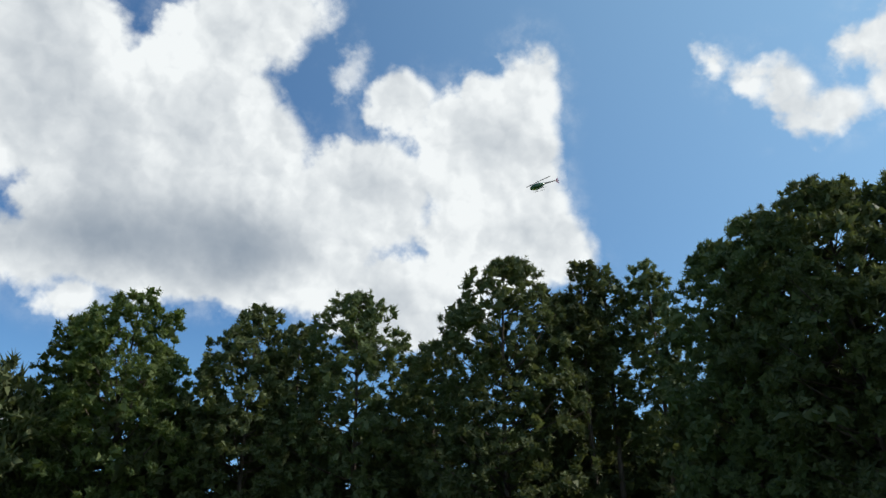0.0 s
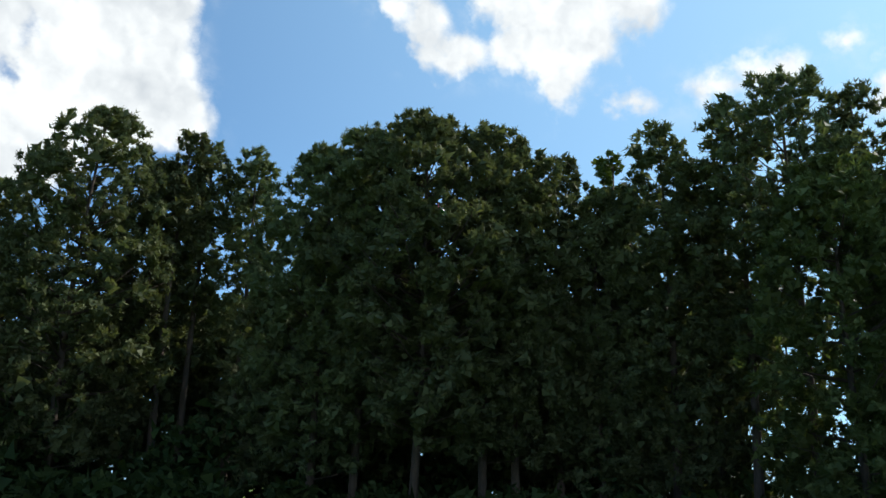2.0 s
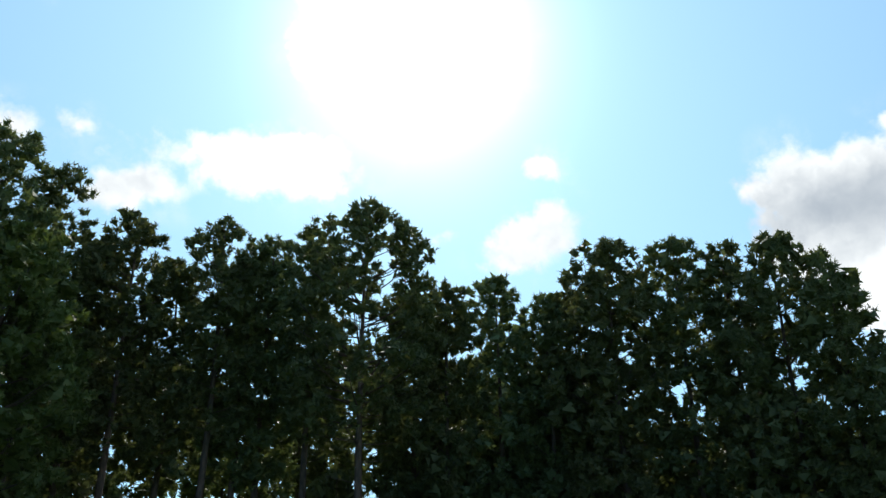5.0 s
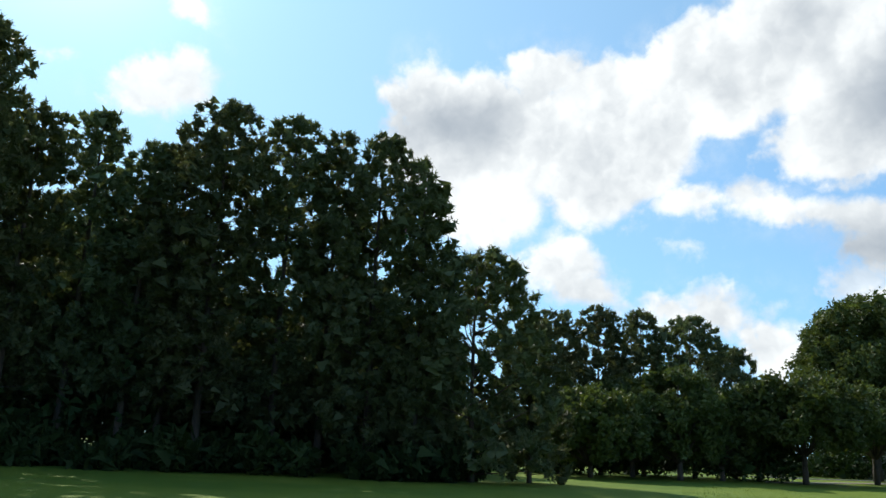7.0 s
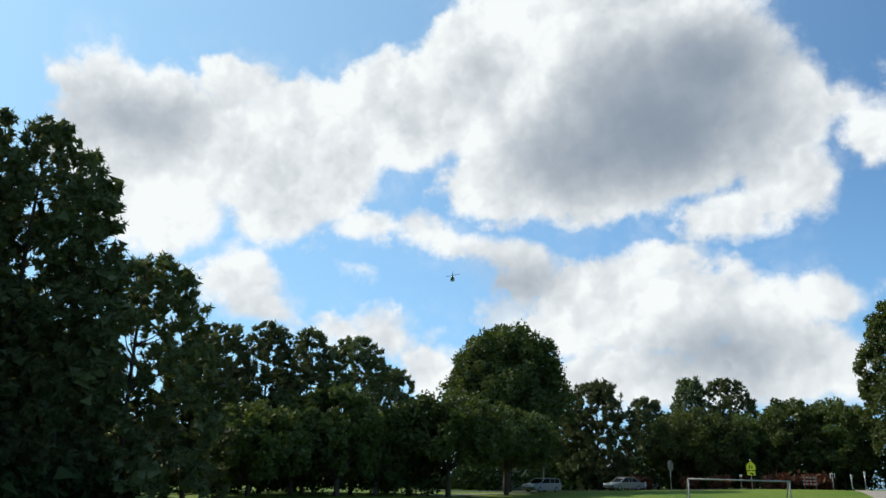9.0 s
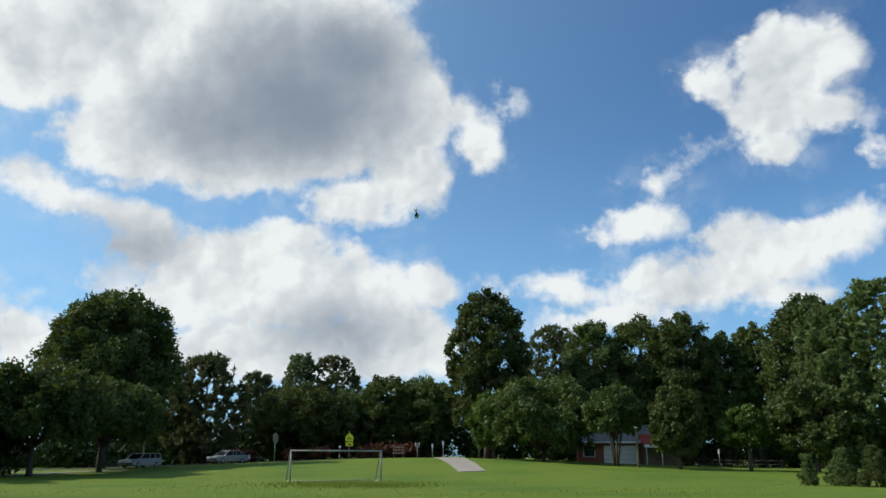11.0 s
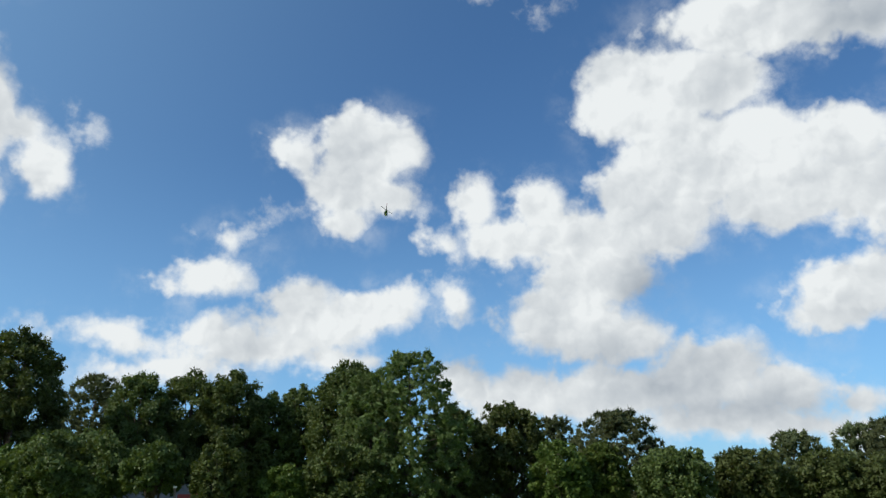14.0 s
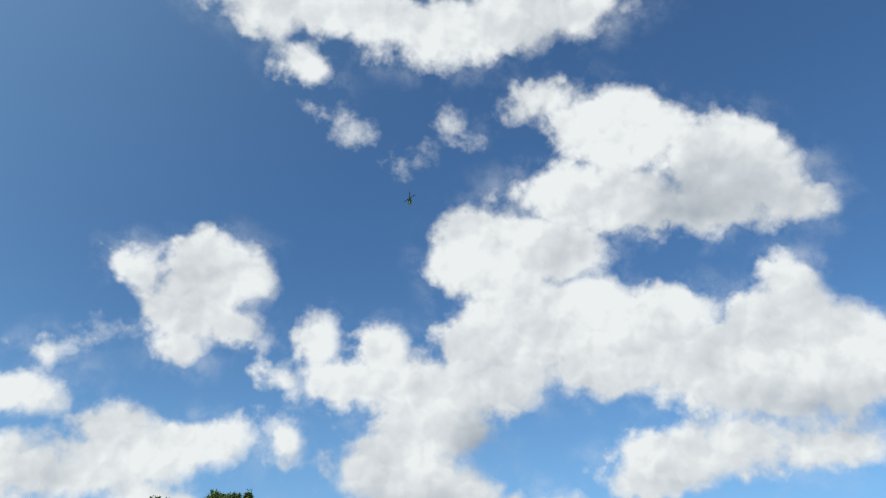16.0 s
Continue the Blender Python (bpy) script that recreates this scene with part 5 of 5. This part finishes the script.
def grass_tufts():
    """Longer grass standing on the near half of the field."""
    rng = np.random.default_rng(12)
    n = 11000
    a, r = np.radians(rng.uniform(134, 204, n)), 34 + 34 * rng.uniform(0, 1, n) ** 1.5
    x, y = np.sin(a) * r, np.cos(a) * r
    c = np.stack([x, y, ground_z(x, y)], 1)
    d = np.tile(np.array([[0.0, 0.0, 1.0]]), (n, 1))
    rough = 0.5 + 0.5 * np.sin(x * 0.33 + 1.7) * np.sin(y * 0.27)
    # a thicker band of long grass lies before the goal
    k = 4000
    a2, r2 = np.radians(rng.normal(161.8, 2.4, k)), rng.normal(47.5, 2.2, k)
    x2, y2 = np.sin(a2) * r2, np.cos(a2) * r2
    c = np.concatenate([c, np.stack([x2, y2, ground_z(x2, y2)], 1)])
    size = np.concatenate([0.03 + 0.04 * rough, np.full(k, 0.11)]) * rng.uniform(0.6, 1.3, n + k)
    v, f = [], []
    for b in range(3):
        ang = rng.uniform(0, 2 * math.pi, n + k)
        lean = np.stack([np.cos(ang), np.sin(ang), np.zeros(n + k)], 1)
        side = np.stack([-np.sin(ang), np.cos(ang), np.zeros(n + k)], 1)
        tip = c + np.array([0, 0, 1.0]) * size[:, None] + lean * size[:, None] * 0.6
        v.append(np.stack([c - side * size[:, None] * 0.16, c + side * size[:, None] * 0.16, tip], 1).reshape(-1, 3))
    v = np.concatenate(v)
    ob = fast_mesh("grass_tufts", v, np.arange(len(v)), 3, M_GRASS_BLADE)
    tagged(ob, "longer uneven green grass blades on the field", "grass", kind="stuff")


grass_tufts()


# ---- model helicopter ----
def build_helicopter():
    heli = new("model_helicopter")
    tagged(heli, "small radio-controlled helicopter, dark green and pale, magenta tail fin", "helicopter")
    bm = bmesh.new()
    ys = [0.31, 0.28, 0.21, 0.11, 0.01, -0.08, -0.15]
    rs = [0.008, 0.042, 0.074, 0.088, 0.08, 0.054, 0.024]
    zs = [-0.045, -0.04, -0.03, -0.02, -0.01, 0.005, 0.015]
    tube(bm, [(0, y, z) for y, z in zip(ys, zs)], rs, 14)
    part("canopy", bm, M_HELI_GREEN, heli, "glossy dark green canopy")
    bm = bmesh.new()
    tube(bm, [(0, 0.29, -0.052), (0, 0.22, -0.066), (0, 0.11, -0.072), (0, 0.0, -0.058)], [0.014, 0.042, 0.05, 0.036], 12)
    part("belly", bm, M_HELI_PALE, heli, "pale silver underside")
    bm = bmesh.new()
    tube(bm, [(0, -0.08, 0.015), (0, -0.3, 0.022), (0, -0.52, 0.03)], [0.024, 0.018, 0.014], 10)
    part("tail_boom", bm, M_CARBON, heli, "dark tail boom")
    bm = bmesh.new()
    prism(bm, [(-0.49, 0.02), (-0.56, 0.1), (-0.585, 0.1), (-0.54, 0.0), (-0.57, -0.06), (-0.55, -0.07)], -0.006, 0.006)
    part("tail_fin", bm, M_MAGENTA, heli)
    for sx in (-1, 1):
        bm = bmesh.new()
        tube(bm, [(sx * 0.085, 0.19, -0.115), (sx * 0.085, 0.16, -0.13), (sx * 0.085, -0.1, -0.13), (sx * 0.085, -0.13, -0.122)], [0.005] * 4, 8)
        part("skid", bm, M_CARBON, heli)
        for y in (0.1, -0.04):
            bm = bmesh.new()
            tube(bm, [(sx * 0.03, y, -0.05), (sx * 0.07, y, -0.085), (sx * 0.085, y, -0.13)], [0.005] * 3, 6)
            part("skid_strut", bm, M_CARBON, heli)
    bm = bmesh.new()
    tube(bm, [(0, 0, 0.03), (0, 0, 0.125)], [0.009, 0.007], 8)
    part("mast", bm, M_GREY_METAL, heli)
    rotor = new("main_rotor")
    rotor.parent = heli
    rotor.matrix_basis = pose(0, 0, 0.115)
    bm = bmesh.new()
    tube(bm, [(0, 0, -0.012), (0, 0, 0.018)], [0.022, 0.016], 10)
    part("hub", bm, M_GREY_METAL, rotor)
    for k in (1, -1):
        bm = bmesh.new()
        box(bm, min(0.03 * k, 0.36 * k), -0.018, -0.003, max(0.03 * k, 0.36 * k), 0.018, 0.003, 0.002)
        part("blade", bm, M_CARBON, rotor)
    tail = new("tail_rotor")
    tail.parent = heli
    tail.matrix_basis = pose(0.02, -0.53, 0.03)
    for k in (1, -1):
        bm = bmesh.new()
        box(bm, -0.002, min(0.008 * k, 0.075 * k), -0.009, 0.002, max(0.008 * k, 0.075 * k), 0.009, 0.001)
        part("tail_blade", bm, M_CARBON, tail)
    return heli, rotor, tail


HELI, MAIN_ROTOR, TAIL_ROTOR = build_helicopter()

HELI_ROWS = [
    (0.0, pose(2.71, 18.96, 12.43, -18, 0, 97)),
    (0.1, pose(3.04, 19.04, 12.20, -24, 0, 102)),
    (0.2, pose(3.55, 19.08, 11.96, -36, 0, 119)),
    (0.3, pose(4.04, 19.56, 11.96, -46, 0, 144)),
    (0.4, pose(4.59, 20.00, 11.98, -50, 0, 164)),
    (0.5, pose(5.06, 19.97, 11.82, -50, 0, 175)),
    (0.6, pose(5.47, 20.40, 11.91, -42, 0, 197)),
    (0.7, pose(5.75, 20.40, 11.75, -30, 0, 226)),
    (0.8, pose(6.12, 20.86, 11.76, -20, 0, 242)),
    (0.9, pose(6.59, 20.86, 11.47, -10, 0, 251)),
    (1.0, pose(7.06, 20.81, 11.24, -2, 0, 256)),
    (1.2, pose(8.39, 21.47, 11.28, 0, 0, 253)),
    (1.4, pose(9.40, 21.70, 11.13, 2, 0, 250)),
    (1.6, pose(10.31, 21.92, 11.04, 14, 0, 253)),
    (1.8, pose(11.44, 22.53, 11.12, 10, 0, 292)),
    (2.0, pose(13.16, 22.80, 11.14, 0, 0, 314)),
    (2.2, pose(13.90, 22.39, 11.07, -5, 0, 322)),
    (2.5, pose(16.27, 22.22, 10.69, -8, 0, 323)),
    (3.0, pose(18.45, 21.66, 11.11, -8, 0, 315)),
    (3.5, pose(20.63, 19.84, 10.58, -8, 0, 306)),
    (4.0, pose(22.69, 16.79, 11.76, -8, 0, 298)),
    (4.5, pose(25.55, 11.14, 12.69, -8, 0, 286)),
    (5.0, pose(28.03, 2.26, 12.05, -8, 0, 267)),
    (7.3, pose(27.36, -14.68, 9.67, -6, 0, 237)),
    (7.5, pose(26.33, -16.34, 9.98, -6, 0, 234)),
    (8.0, pose(24.81, -20.24, 10.20, -6, 0, 228)),
    (8.2, pose(24.57, -22.13, 10.23, -6, 0, 226)),
    (10.3, pose(12.72, -32.54, 11.55, -8, 0, 203)),
    (10.5, pose(10.99, -33.09, 11.82, -8, 0, 199)),
    (11.0, pose(8.28, -33.76, 12.24, -8, 0, 192)),
    (11.5, pose(5.54, -36.27, 12.83, -8, 0, 187)),
    (12.0, pose(2.37, -37.19, 14.32, -6, 0, 181)),
    (12.5, pose(-0.85, -38.10, 14.98, -8, 0, 174)),
    (13.0, pose(-4.23, -37.79, 15.24, -10, 0, 168)),
    (13.5, pose(-7.24, -37.22, 15.56, -12, 8, 167)),
    (14.0, pose(-9.94, -36.41, 16.01, -14, 10, 165)),
    (14.5, pose(-12.29, -35.39, 16.70, -14, 12, 160)),
    (15.0, pose(-13.89, -34.20, 17.98, -14, 6, 157)),
    (15.5, pose(-14.91, -31.64, 19.69, -14, 4, 151)),
    (16.0, pose(-15.64, -28.62, 21.79, -14, 0, 148)),
]


def motions():
    walk(HELI, HELI_ROWS)
    walk(MAIN_ROTOR, [(0.1 * i, pose(0, 0, 0.115, 0, 0, 60 + 77 * i)) for i in range(161)])
    walk(TAIL_ROTOR, [(0.1 * i, pose(0.02, -0.53, 0.03, 71 * i, 0, 0)) for i in range(161)])


motions()
